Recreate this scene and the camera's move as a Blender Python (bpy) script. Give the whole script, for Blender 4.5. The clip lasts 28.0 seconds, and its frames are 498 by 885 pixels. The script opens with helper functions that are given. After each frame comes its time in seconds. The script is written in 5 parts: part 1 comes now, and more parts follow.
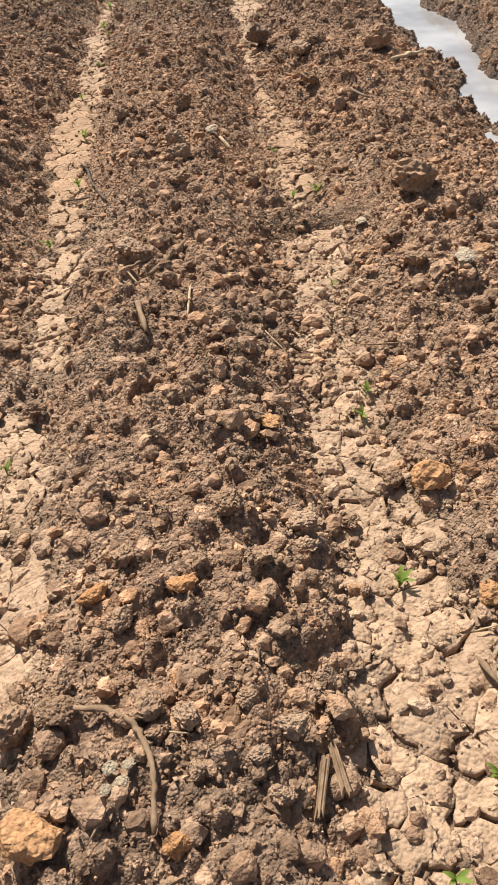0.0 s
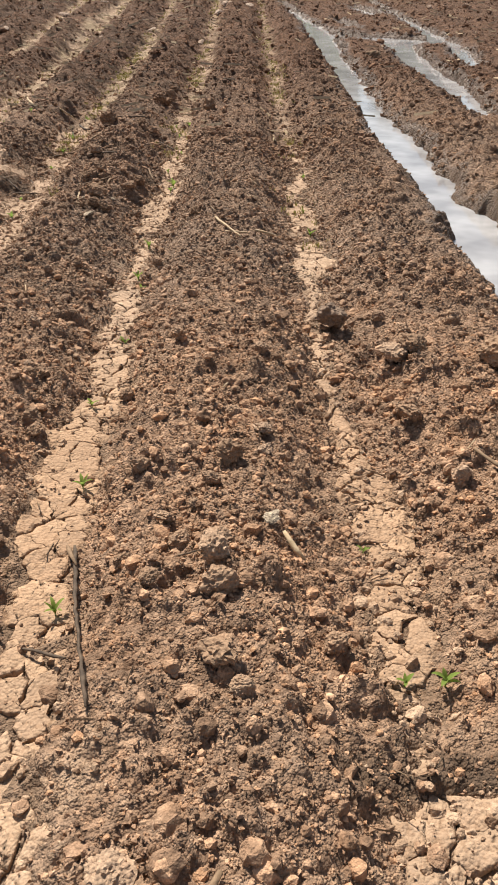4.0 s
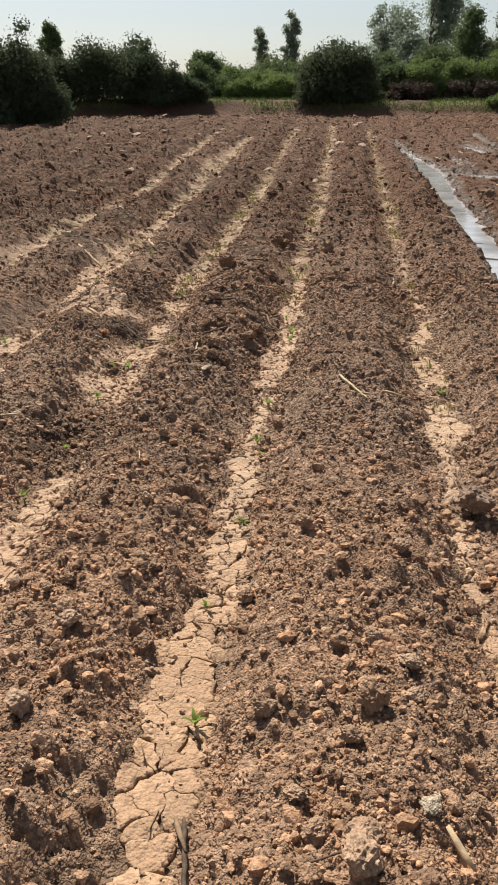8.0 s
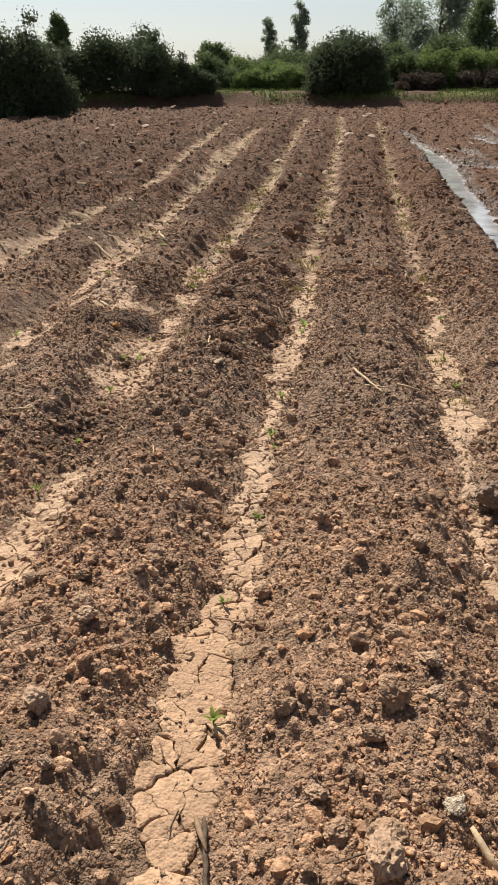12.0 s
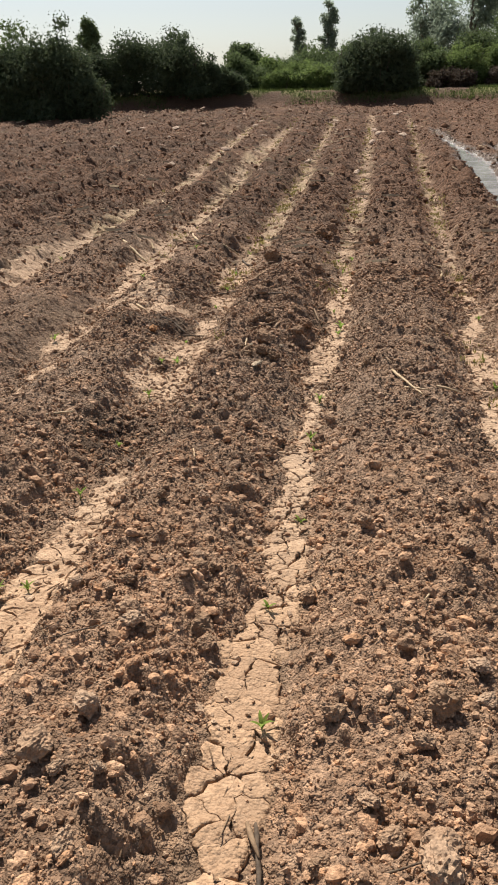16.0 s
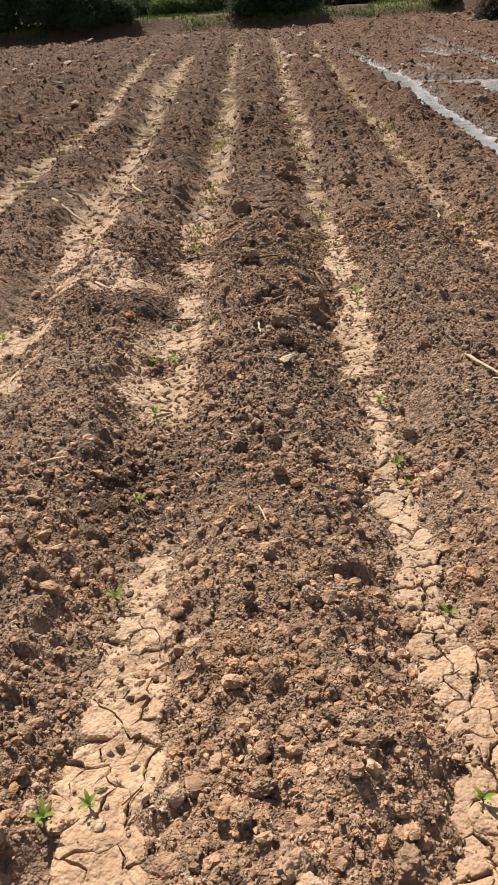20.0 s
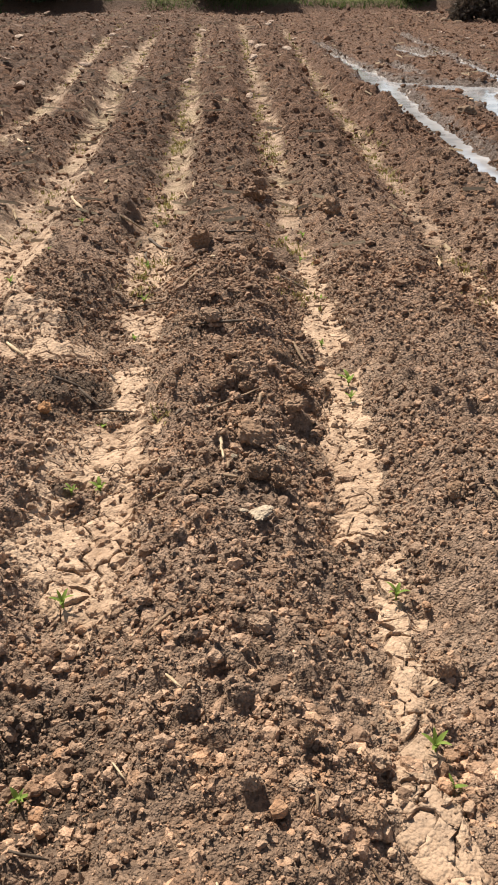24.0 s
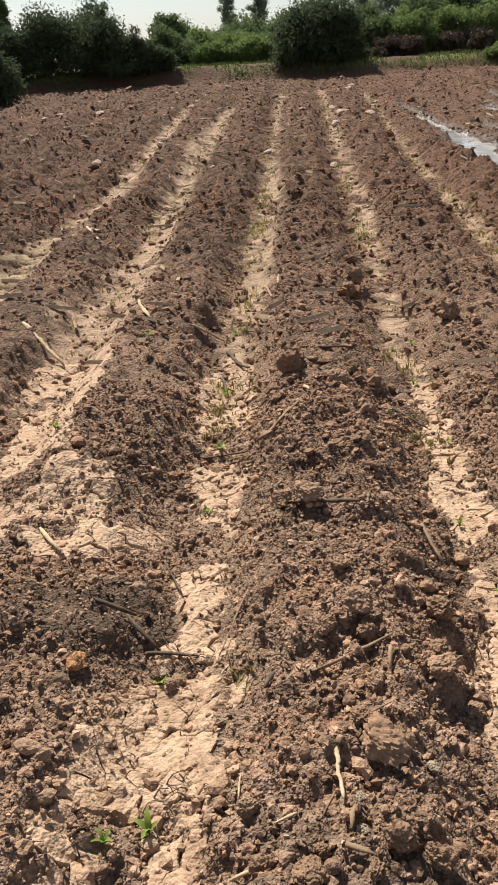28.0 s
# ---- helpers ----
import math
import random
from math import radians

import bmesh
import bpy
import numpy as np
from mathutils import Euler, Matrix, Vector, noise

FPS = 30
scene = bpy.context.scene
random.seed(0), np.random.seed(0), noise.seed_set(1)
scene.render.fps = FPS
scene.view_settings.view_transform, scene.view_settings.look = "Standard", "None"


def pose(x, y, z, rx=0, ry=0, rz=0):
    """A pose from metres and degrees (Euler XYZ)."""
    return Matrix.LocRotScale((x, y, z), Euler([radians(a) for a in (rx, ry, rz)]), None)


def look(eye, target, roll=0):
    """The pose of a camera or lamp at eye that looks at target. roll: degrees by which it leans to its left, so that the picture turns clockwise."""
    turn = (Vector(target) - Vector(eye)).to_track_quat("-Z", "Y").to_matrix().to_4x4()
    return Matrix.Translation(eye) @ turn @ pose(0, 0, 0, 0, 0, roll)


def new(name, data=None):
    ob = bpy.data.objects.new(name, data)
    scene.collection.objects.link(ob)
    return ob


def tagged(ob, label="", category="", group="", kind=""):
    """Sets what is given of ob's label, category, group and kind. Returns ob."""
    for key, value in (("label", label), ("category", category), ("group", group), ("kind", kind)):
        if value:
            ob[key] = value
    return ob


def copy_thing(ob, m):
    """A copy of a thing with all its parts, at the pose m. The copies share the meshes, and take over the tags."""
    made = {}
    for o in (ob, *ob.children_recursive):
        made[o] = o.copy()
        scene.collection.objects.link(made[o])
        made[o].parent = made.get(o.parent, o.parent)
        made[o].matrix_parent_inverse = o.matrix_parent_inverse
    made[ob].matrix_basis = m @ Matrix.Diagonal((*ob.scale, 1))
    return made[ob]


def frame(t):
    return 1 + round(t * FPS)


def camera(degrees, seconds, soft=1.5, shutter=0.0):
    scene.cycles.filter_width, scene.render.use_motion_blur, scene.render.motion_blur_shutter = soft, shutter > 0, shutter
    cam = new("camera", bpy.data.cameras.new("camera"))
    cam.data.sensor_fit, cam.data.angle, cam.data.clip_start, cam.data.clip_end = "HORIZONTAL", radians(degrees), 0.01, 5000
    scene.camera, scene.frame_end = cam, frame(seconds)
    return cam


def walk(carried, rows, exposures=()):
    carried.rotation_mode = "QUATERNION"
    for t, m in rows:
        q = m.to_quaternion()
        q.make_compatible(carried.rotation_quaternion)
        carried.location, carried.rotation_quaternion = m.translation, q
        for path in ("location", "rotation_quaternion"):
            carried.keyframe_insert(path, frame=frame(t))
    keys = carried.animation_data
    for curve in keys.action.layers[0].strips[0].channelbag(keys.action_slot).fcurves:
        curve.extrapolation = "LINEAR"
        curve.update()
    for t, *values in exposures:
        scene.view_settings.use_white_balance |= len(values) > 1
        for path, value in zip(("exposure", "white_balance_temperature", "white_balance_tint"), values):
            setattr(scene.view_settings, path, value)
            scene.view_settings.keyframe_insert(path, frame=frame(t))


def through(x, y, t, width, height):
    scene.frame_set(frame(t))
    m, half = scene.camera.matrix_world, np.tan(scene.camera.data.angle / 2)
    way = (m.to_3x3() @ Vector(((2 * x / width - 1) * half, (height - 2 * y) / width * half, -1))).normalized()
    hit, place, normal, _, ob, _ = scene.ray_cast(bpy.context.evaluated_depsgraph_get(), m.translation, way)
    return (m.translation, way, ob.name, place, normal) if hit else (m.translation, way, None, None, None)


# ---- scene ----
cam = camera(34.0, 28.0, 1.8)
PATH = [
    (0, (0.689, -2.069, 1.165), (0.723, -0.552, -0.138), -3.6),
    (0.5, (0.692, -1.821, 1.175), (0.674, -0.273, -0.091), -3.3),
    (1, (0.721, -1.737, 1.159), (0.764, -0.181, -0.097), -1.0),
    (1.5, (0.652, -1.489, 1.150), (0.745, 0.051, -0.123), 0.9),
    (2, (0.613, -1.357, 1.210), (0.696, 0.208, -0.032), 1.1),
    (2.5, (0.611, -1.175, 1.199), (0.666, 0.434, 0.013), 0.9),
    (4.5, (0.611, -0.395, 1.265), (0.609, 1.358, 0.304), 0.7),
    (5, (0.598, -0.219, 1.279), (0.529, 1.569, 0.386), -0.6),
    (5.5, (0.619, 0.027, 1.315), (0.481, 1.831, 0.462), -1.9),
    (6, (0.613, 0.031, 1.310), (0.473, 1.829, 0.446), -2.0),
    (6.5, (0.547, -0.042, 1.326), (0.393, 1.761, 0.475), -1.4),
    (7, (0.502, -0.095, 1.340), (0.330, 1.727, 0.533), -1.0),
    (7.5, (0.480, -0.123, 1.340), (0.289, 1.708, 0.558), -0.6),
    (8, (0.475, -0.137, 1.336), (0.256, 1.692, 0.558), -0.1),
    (8.5, (0.478, -0.137, 1.336), (0.233, 1.690, 0.559), -0.2),
    (9, (0.475, -0.125, 1.329), (0.224, 1.698, 0.545), -0.6),
    (9.5, (0.474, -0.122, 1.334), (0.223, 1.696, 0.539), -0.7),
    (10, (0.474, -0.119, 1.333), (0.226, 1.700, 0.539), -0.9),
    (10.5, (0.471, -0.122, 1.336), (0.232, 1.700, 0.545), -0.9),
    (11, (0.467, -0.118, 1.331), (0.238, 1.702, 0.534), -0.7),
    (11.5, (0.452, -0.119, 1.336), (0.225, 1.700, 0.536), -0.3),
    (12, (0.445, -0.116, 1.333), (0.208, 1.704, 0.538), -0.3),
    (12.5, (0.436, -0.111, 1.338), (0.187, 1.708, 0.547), -0.4),
    (14.5, (0.432, -0.114, 1.344), (0.153, 1.705, 0.561), -1.6),
    (15, (0.433, -0.119, 1.346), (0.142, 1.697, 0.562), -1.7),
    (15.5, (0.418, -0.113, 1.343), (0.116, 1.700, 0.554), -1.7),
    (16, (0.402, -0.116, 1.345), (0.093, 1.694, 0.551), -1.4),
    (16.5, (0.377, -0.032, 1.317), (0.050, 1.754, 0.479), -2.2),
    (17, (0.375, 0.134, 1.287), (0.012, 1.876, 0.375), -4.0),
    (17.5, (0.380, 0.238, 1.272), (-0.013, 1.948, 0.312), -6.1),
    (18, (0.244, 0.272, 1.269), (-0.057, 2.003, 0.312), -5.1),
    (18.5, (-0.074, 0.297, 1.292), (-0.215, 2.045, 0.331), -6.3),
    (19, (-0.162, 0.352, 1.279), (-0.269, 2.090, 0.295), -6.4),
    (19.5, (-0.198, 0.592, 1.242), (-0.320, 2.348, 0.292), -5.5),
    (20, (-0.217, 0.816, 1.284), (-0.323, 2.581, 0.350), -4.2),
    (20.5, (-0.246, 0.882, 1.293), (-0.280, 2.645, 0.349), -2.3),
    (22.5, (-0.253, 1.518, 1.247), (-0.253, 3.242, 0.234), -3.5),
    (23, (-0.217, 1.647, 1.220), (-0.204, 3.351, 0.171), -2.4),
    (23.5, (-0.246, 1.863, 1.267), (-0.217, 3.585, 0.249), -0.6),
    (24, (-0.274, 1.971, 1.306), (-0.257, 3.723, 0.340), -0.1),
    (24.5, (-0.282, 2.220, 1.281), (-0.383, 3.981, 0.341), -2.2),
    (25, (-0.250, 2.493, 1.289), (-0.409, 4.259, 0.362), -2.6),
    (25.5, (-0.225, 2.632, 1.266), (-0.255, 4.399, 0.330), -0.7),
    (26, (-0.267, 2.854, 1.318), (-0.226, 4.638, 0.414), -0.3),
    (26.5, (-0.296, 2.946, 1.328), (-0.290, 4.740, 0.443), -1.6),
    (27, (-0.323, 3.030, 1.340), (-0.440, 4.830, 0.476), -3.0),
    (27.5, (-0.346, 3.045, 1.334), (-0.506, 4.848, 0.484), -3.1),
    (28, (-0.364, 3.010, 1.336), (-0.540, 4.814, 0.491), -3.2),
]
walk(cam, [(t, look(eye, target, roll)) for t, eye, target, roll in PATH], [(0, 0.68), (5, 0.66), (6, 0.60), (9, 0.61), (12, 0.63), (18, 0.62), (20, 0.68), (22, 0.78), (24, 0.78), (26, 0.78), (28, 0.74)])

# ---- world, sun, exposure ----
SUN_LEFT, SUN_HIGH = 29.0, 51.0
scene.view_settings.exposure = 0.70
world = bpy.data.worlds.new("sky")
scene.world = world
world.use_nodes = True
wn, wl = world.node_tree.nodes, world.node_tree.links
sky = wn.new("ShaderNodeTexSky")
sky.sky_type, sky.sun_disc = "NISHITA", False
sky.sun_elevation, sky.sun_rotation = radians(SUN_HIGH), radians(-SUN_LEFT)
sky.air_density, sky.dust_density, sky.ozone_density = 1.0, 1.0, 2.0
haze = wn.new("ShaderNodeHueSaturation")
haze.inputs["Saturation"].default_value = 0.6
wl.new(sky.outputs[0], haze.inputs["Color"])
wl.new(haze.outputs[0], wn["Background"].inputs[0])
wn["Background"].inputs[1].default_value = 0.0645
sun = new("sun", bpy.data.lights.new("sun", "SUN"))
sun.data.energy, sun.data.angle, sun.data.color = 5.0, radians(0.6), (1.0, 0.93, 0.82)
se, ce = math.sin(radians(SUN_HIGH)), math.cos(radians(SUN_HIGH))
sun.matrix_world = look((-math.sin(radians(SUN_LEFT)) * ce * 50, math.cos(radians(SUN_LEFT)) * ce * 50, se * 50), (0, 0, 0))


# ---- materials ----
def material(name, rough=0.9, spec=0.3):
    m = bpy.data.materials.new(name)
    m.use_nodes = True
    b = m.node_tree.nodes["Principled BSDF"]
    b.inputs["Roughness"].default_value = rough
    b.inputs["Specular IOR Level"].default_value = spec
    return m, m.node_tree.nodes, m.node_tree.links, b


def noise_node(n, l, scale, detail=4.0, rough=0.6, coords="Object", stretch=None):
    c = n.new("ShaderNodeTexCoord")
    t = n.new("ShaderNodeTexNoise")
    t.inputs["Scale"].default_value, t.inputs["Detail"].default_value, t.inputs["Roughness"].default_value = scale, detail, rough
    if stretch:
        mp = n.new("ShaderNodeMapping")
        mp.inputs["Scale"].default_value = stretch
        l.new(c.outputs[coords], mp.inputs[0])
        l.new(mp.outputs[0], t.inputs["Vector"])
    else:
        l.new(c.outputs[coords], t.inputs["Vector"])
    return t.outputs["Fac"]


def ramp(n, l, fac, stops):
    r = n.new("ShaderNodeValToRGB")
    e = r.color_ramp.elements
    while len(e) < len(stops):
        e.new(0.5)
    for s, (p, c) in zip(e, stops):
        s.position, s.color = p, (*c, 1)
    l.new(fac, r.inputs[0])
    return r.outputs[0]


def mix(n, l, fac, a, b, how="MIX"):
    m = n.new("ShaderNodeMix")
    m.data_type, m.blend_type = "RGBA", how
    for s, v in ((m.inputs[0], fac), (m.inputs[6], a), (m.inputs[7], b)):
        if isinstance(v, (int, float)):
            s.default_value = v
        elif isinstance(v, tuple):
            s.default_value = (*v, 1)
        else:
            l.new(v, s)
    return m.outputs[2]


def bump(n, l, b, height, strength, distance):
    k = n.new("ShaderNodeBump")
    k.inputs["Strength"].default_value, k.inputs["Distance"].default_value = strength, distance
    l.new(height, k.inputs["Height"])
    l.new(k.outputs[0], b.inputs["Normal"])


SOIL_STOPS = [(0.25, (0.132, 0.086, 0.059)), (0.45, (0.255, 0.168, 0.116)), (0.6, (0.360, 0.246, 0.174)), (0.78, (0.455, 0.324, 0.237))]
MUD_STOPS = [(0.3, (0.31, 0.212, 0.141)), (0.5, (0.42, 0.295, 0.202)), (0.72, (0.52, 0.375, 0.264))]


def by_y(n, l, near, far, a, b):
    """A tint that changes along the field, from a at y = near to b at y = far."""
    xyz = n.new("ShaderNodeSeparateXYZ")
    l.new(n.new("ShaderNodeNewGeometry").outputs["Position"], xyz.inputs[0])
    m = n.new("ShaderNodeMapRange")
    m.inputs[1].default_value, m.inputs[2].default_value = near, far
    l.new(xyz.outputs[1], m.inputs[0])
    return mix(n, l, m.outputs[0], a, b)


def stained(n, l, c):
    """Silt a little rustier along one stretch of the field."""
    xyz = n.new("ShaderNodeSeparateXYZ")
    l.new(n.new("ShaderNodeNewGeometry").outputs["Position"], xyz.inputs[0])
    both = n.new("ShaderNodeMath")
    both.operation = "MULTIPLY"
    for k, (axis, near, far) in enumerate(((1, 0.2, 1.0), (1, 2.6, 1.6))):
        m = n.new("ShaderNodeMapRange")
        m.inputs[1].default_value, m.inputs[2].default_value = near, far
        l.new(xyz.outputs[axis], m.inputs[0])
        l.new(m.outputs[0], both.inputs[k])
    return mix(n, l, 1.0, c, mix(n, l, both.outputs[0], (1.0, 1.0, 1.0), (0.98, 0.92, 0.86)), "MULTIPLY")


def soil_colour(n, l):
    grain = noise_node(n, l, 22, 8, 0.7)
    c = ramp(n, l, grain, SOIL_STOPS)
    rust = ramp(n, l, noise_node(n, l, 4.5, 3), [(0.5, (0, 0, 0)), (0.74, (0.5, 0.5, 0.5))])
    c = mix(n, l, rust, c, (0.34, 0.192, 0.11))
    grey = ramp(n, l, noise_node(n, l, 1.7, 3), [(0.46, (0, 0, 0)), (0.7, (0.45, 0.45, 0.45))])
    c = mix(n, l, grey, c, (0.17, 0.125, 0.094))
    c = mix(n, l, 1.0, c, by_y(n, l, -0.2, 0.9, (1.01, 1.0, 0.98), (1.03, 0.99, 0.94)), "MULTIPLY")
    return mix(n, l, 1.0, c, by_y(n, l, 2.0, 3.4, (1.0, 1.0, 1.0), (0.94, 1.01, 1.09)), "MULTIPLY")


def far_shade(n, l, c):
    """Paints the far soil darker, for the shade between its backlit clods."""
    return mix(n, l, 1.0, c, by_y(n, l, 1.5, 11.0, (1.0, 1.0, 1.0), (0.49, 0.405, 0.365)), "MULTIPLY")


def crumbly(n, l, b, big=48.0, strength=1.0, distance=0.012, lumpy=False):
    """Fine relief of grains and small crumbs."""
    c = n.new("ShaderNodeTexCoord").outputs["Object"]
    total = None
    for scale, share in ((big, 1.0), (big * 2.3, 0.55)):
        v = n.new("ShaderNodeTexVoronoi")
        v.inputs["Scale"].default_value = scale
        v.inputs["Randomness"].default_value = 1.0
        l.new(c, v.inputs["Vector"])
        k = n.new("ShaderNodeMath")
        k.operation = "MULTIPLY"
        k.inputs[1].default_value = -share
        l.new(v.outputs["Distance"], k.inputs[0])
        if total is None:
            total = k.outputs[0]
        else:
            add = n.new("ShaderNodeMath")
            l.new(total, add.inputs[0])
            l.new(k.outputs[0], add.inputs[1])
            total = add.outputs[0]
    fine = n.new("ShaderNodeMath")
    fine.operation = "MULTIPLY"
    fine.inputs[1].default_value = 0.3
    l.new(noise_node(n, l, big * 4, 4, 0.7), fine.inputs[0])
    add = n.new("ShaderNodeMath")
    l.new(total, add.inputs[0])
    l.new(fine.outputs[0], add.inputs[1])
    if lumpy:
        v = n.new("ShaderNodeTexVoronoi")
        v.inputs["Scale"].default_value = 13.0
        l.new(c, v.inputs["Vector"])
        xyz = n.new("ShaderNodeSeparateXYZ")
        l.new(c, xyz.inputs[0])
        m = n.new("ShaderNodeMapRange")
        m.inputs[1].default_value, m.inputs[2].default_value, m.inputs[3].default_value, m.inputs[4].default_value = 4.0, 9.0, 0.0, -3.2
        l.new(xyz.outputs[1], m.inputs[0])
        k = n.new("ShaderNodeMath")
        k.operation = "MULTIPLY_ADD"
        l.new(v.outputs["Distance"], k.inputs[0])
        l.new(m.outputs[0], k.inputs[1])
        l.new(add.outputs[0], k.inputs[2])
        add = k
    bump(n, l, b, add.outputs[0], strength, distance)


def grain_tone(n, l, c, scale=95.0):
    """Each grain a little lighter or darker than the next."""
    v = n.new("ShaderNodeTexVoronoi")
    v.inputs["Scale"].default_value = scale
    l.new(n.new("ShaderNodeTexCoord").outputs["Object"], v.inputs["Vector"])
    g = n.new("ShaderNodeSeparateColor")
    l.new(v.outputs["Color"], g.inputs[0])
    return mix(n, l, 1.0, c, ramp(n, l, g.outputs[0], [(0.0, (0.6, 0.58, 0.57)), (0.5, (0.98, 0.97, 0.96)), (1.0, (1.4, 1.36, 1.3))]), "MULTIPLY")


def attribute(n, name):
    a = n.new("ShaderNodeAttribute")
    a.attribute_name = name
    return a.outputs["Fac"]


def ground_material():
    m, n, l, b = material("ploughed_soil", 0.93, 0.2)
    c = far_shade(n, l, grain_tone(n, l, soil_colour(n, l)))
    mud = ramp(n, l, noise_node(n, l, 18, 6, 0.65), MUD_STOPS)
    dirt = ramp(n, l, noise_node(n, l, 5, 5, 0.65), [(0.5, (0, 0, 0)), (0.68, (0.6, 0.6, 0.6))])
    mud = mix(n, l, dirt, mud, (0.22, 0.14, 0.088))
    c = mix(n, l, attribute(n, "mud"), c, stained(n, l, mud))
    c = mix(n, l, attribute(n, "dark_soil"), c, (0.072, 0.049, 0.034))
    c = mix(n, l, attribute(n, "grass"), c, (0.16, 0.17, 0.055))
    l.new(c, b.inputs["Base Color"])
    wet = n.new("ShaderNodeMapRange")
    wet.inputs[3].default_value, wet.inputs[4].default_value = 0.93, 0.42
    l.new(attribute(n, "wet"), wet.inputs[0])
    l.new(wet.outputs[0], b.inputs["Roughness"])
    crumbly(n, l, b, 82.0, 1.0, 0.011, lumpy=True)
    return m


def clod_material(name, stops, rust=0.35, by_object=False, relief=110.0, deep=0.003, pale=False, darkened=True):
    m, n, l, b = material(name, 0.95, 0.18)
    if by_object:
        r = n.new("ShaderNodeObjectInfo").outputs["Random"]
    else:
        r = n.new("ShaderNodeNewGeometry").outputs["Random Per Island"]
    tone = ramp(n, l, r, stops)
    if not by_object and not pale:
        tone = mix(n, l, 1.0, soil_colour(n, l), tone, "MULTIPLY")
    grain = ramp(n, l, noise_node(n, l, 8 if by_object else 60, 6, 0.7), [(0.3, (0.55, 0.53, 0.51)), (0.7, (1.35, 1.32, 1.27))])
    c = mix(n, l, 1.0, tone, grain, "MULTIPLY")
    patch = ramp(n, l, noise_node(n, l, 2 if by_object else 7, 3), [(0.5, (0, 0, 0)), (0.75, (rust, rust, rust))])
    c = mix(n, l, patch, c, (0.38, 0.21, 0.12))
    # the far darkening stands in for shade; the pale slabs go without it
    c = far_shade(n, l, c) if darkened else c
    l.new(c, b.inputs["Base Color"])
    crumbly(n, l, b, relief, 1.0, deep)
    return m


CRUMB_STOPS = [(0.0, (0.7, 0.68, 0.67)), (0.4, (1.15, 1.14, 1.12)), (0.8, (1.5, 1.48, 1.45)), (0.92, (1.5, 1.36, 1.2)), (1.0, (1.9, 1.9, 1.88))]
GROUND = ground_material()
CRUMB = clod_material("soil_crumb", CRUMB_STOPS, 0.15)
CLOD = clod_material("soil_clod", [(0.0, (0.240, 0.158, 0.104)), (0.4, (0.336, 0.226, 0.152)), (1.0, (0.408, 0.292, 0.208))], 0.3, True, 5.0, 0.005)
ORANGE = clod_material("rusty_clod", [(0.0, (0.416, 0.216, 0.100)), (1.0, (0.464, 0.272, 0.144))], 0.5, True, 5.0, 0.005)
DAMP = clod_material("damp_clod", [(0.0, (0.21, 0.155, 0.118)), (1.0, (0.28, 0.205, 0.158))], 0.1, True, 5.0, 0.005)
PALE = clod_material("pale_shard", [(0.0, (0.416, 0.344, 0.256)), (1.0, (0.480, 0.400, 0.304))], 0.0, True, 5.0, 0.005)

SLAB = clod_material("pale_slab", [(0.0, (0.36, 0.26, 0.2)), (1.0, (0.48, 0.37, 0.295))], 0.0, True, 5.0, 0.005, darkened=False)


def mud_material():
    m, n, l, b = material("dried_mud", 0.9, 0.25)
    c = ramp(n, l, noise_node(n, l, 18, 6, 0.65), MUD_STOPS)
    tone = n.new("ShaderNodeObjectInfo").outputs["Random"]
    c = mix(n, l, 1.0, c, ramp(n, l, tone, [(0.0, (0.84, 0.83, 0.82)), (1.0, (1.1, 1.08, 1.05))]), "MULTIPLY")
    crumbs = ramp(n, l, noise_node(n, l, 55, 5, 0.6), [(0.52, (0, 0, 0)), (0.66, (0.75, 0.75, 0.75))])
    c = mix(n, l, crumbs, c, (0.25, 0.158, 0.095))
    dirt = ramp(n, l, noise_node(n, l, 5, 5, 0.65), [(0.5, (0, 0, 0)), (0.68, (0.6, 0.6, 0.6))])
    c = mix(n, l, dirt, c, (0.24, 0.15, 0.092))
    l.new(stained(n, l, c), b.inputs["Base Color"])
    crumbly(n, l, b, 60.0, 0.9, 0.006)
    return m


MUD = mud_material()
MUD_CRUMB = clod_material("mud_crumb", [(0.0, (0.30, 0.204, 0.138)), (0.5, (0.40, 0.280, 0.194)), (1.0, (0.48, 0.345, 0.245))], 0.1, pale=True)


def wood_material(name, dark, light):
    m, n, l, b = material(name, 0.8, 0.3)
    g = noise_node(n, l, 40, 6, 0.65)
    l.new(ramp(n, l, g, [(0.3, dark), (0.7, light)]), b.inputs["Base Color"])
    bump(n, l, b, noise_node(n, l, 160, 4), 0.5, 0.003)
    return m


WOOD_PALE = wood_material("dry_straw_wood", (0.33, 0.23, 0.13), (0.56, 0.43, 0.28))
WOOD_BROWN = wood_material("weathered_wood", (0.15, 0.095, 0.055), (0.31, 0.21, 0.13))
WOOD_DARK = wood_material("damp_dark_wood", (0.04, 0.028, 0.02), (0.13, 0.09, 0.06))
BARK = wood_material("bark", (0.08, 0.06, 0.045), (0.2, 0.16, 0.12))


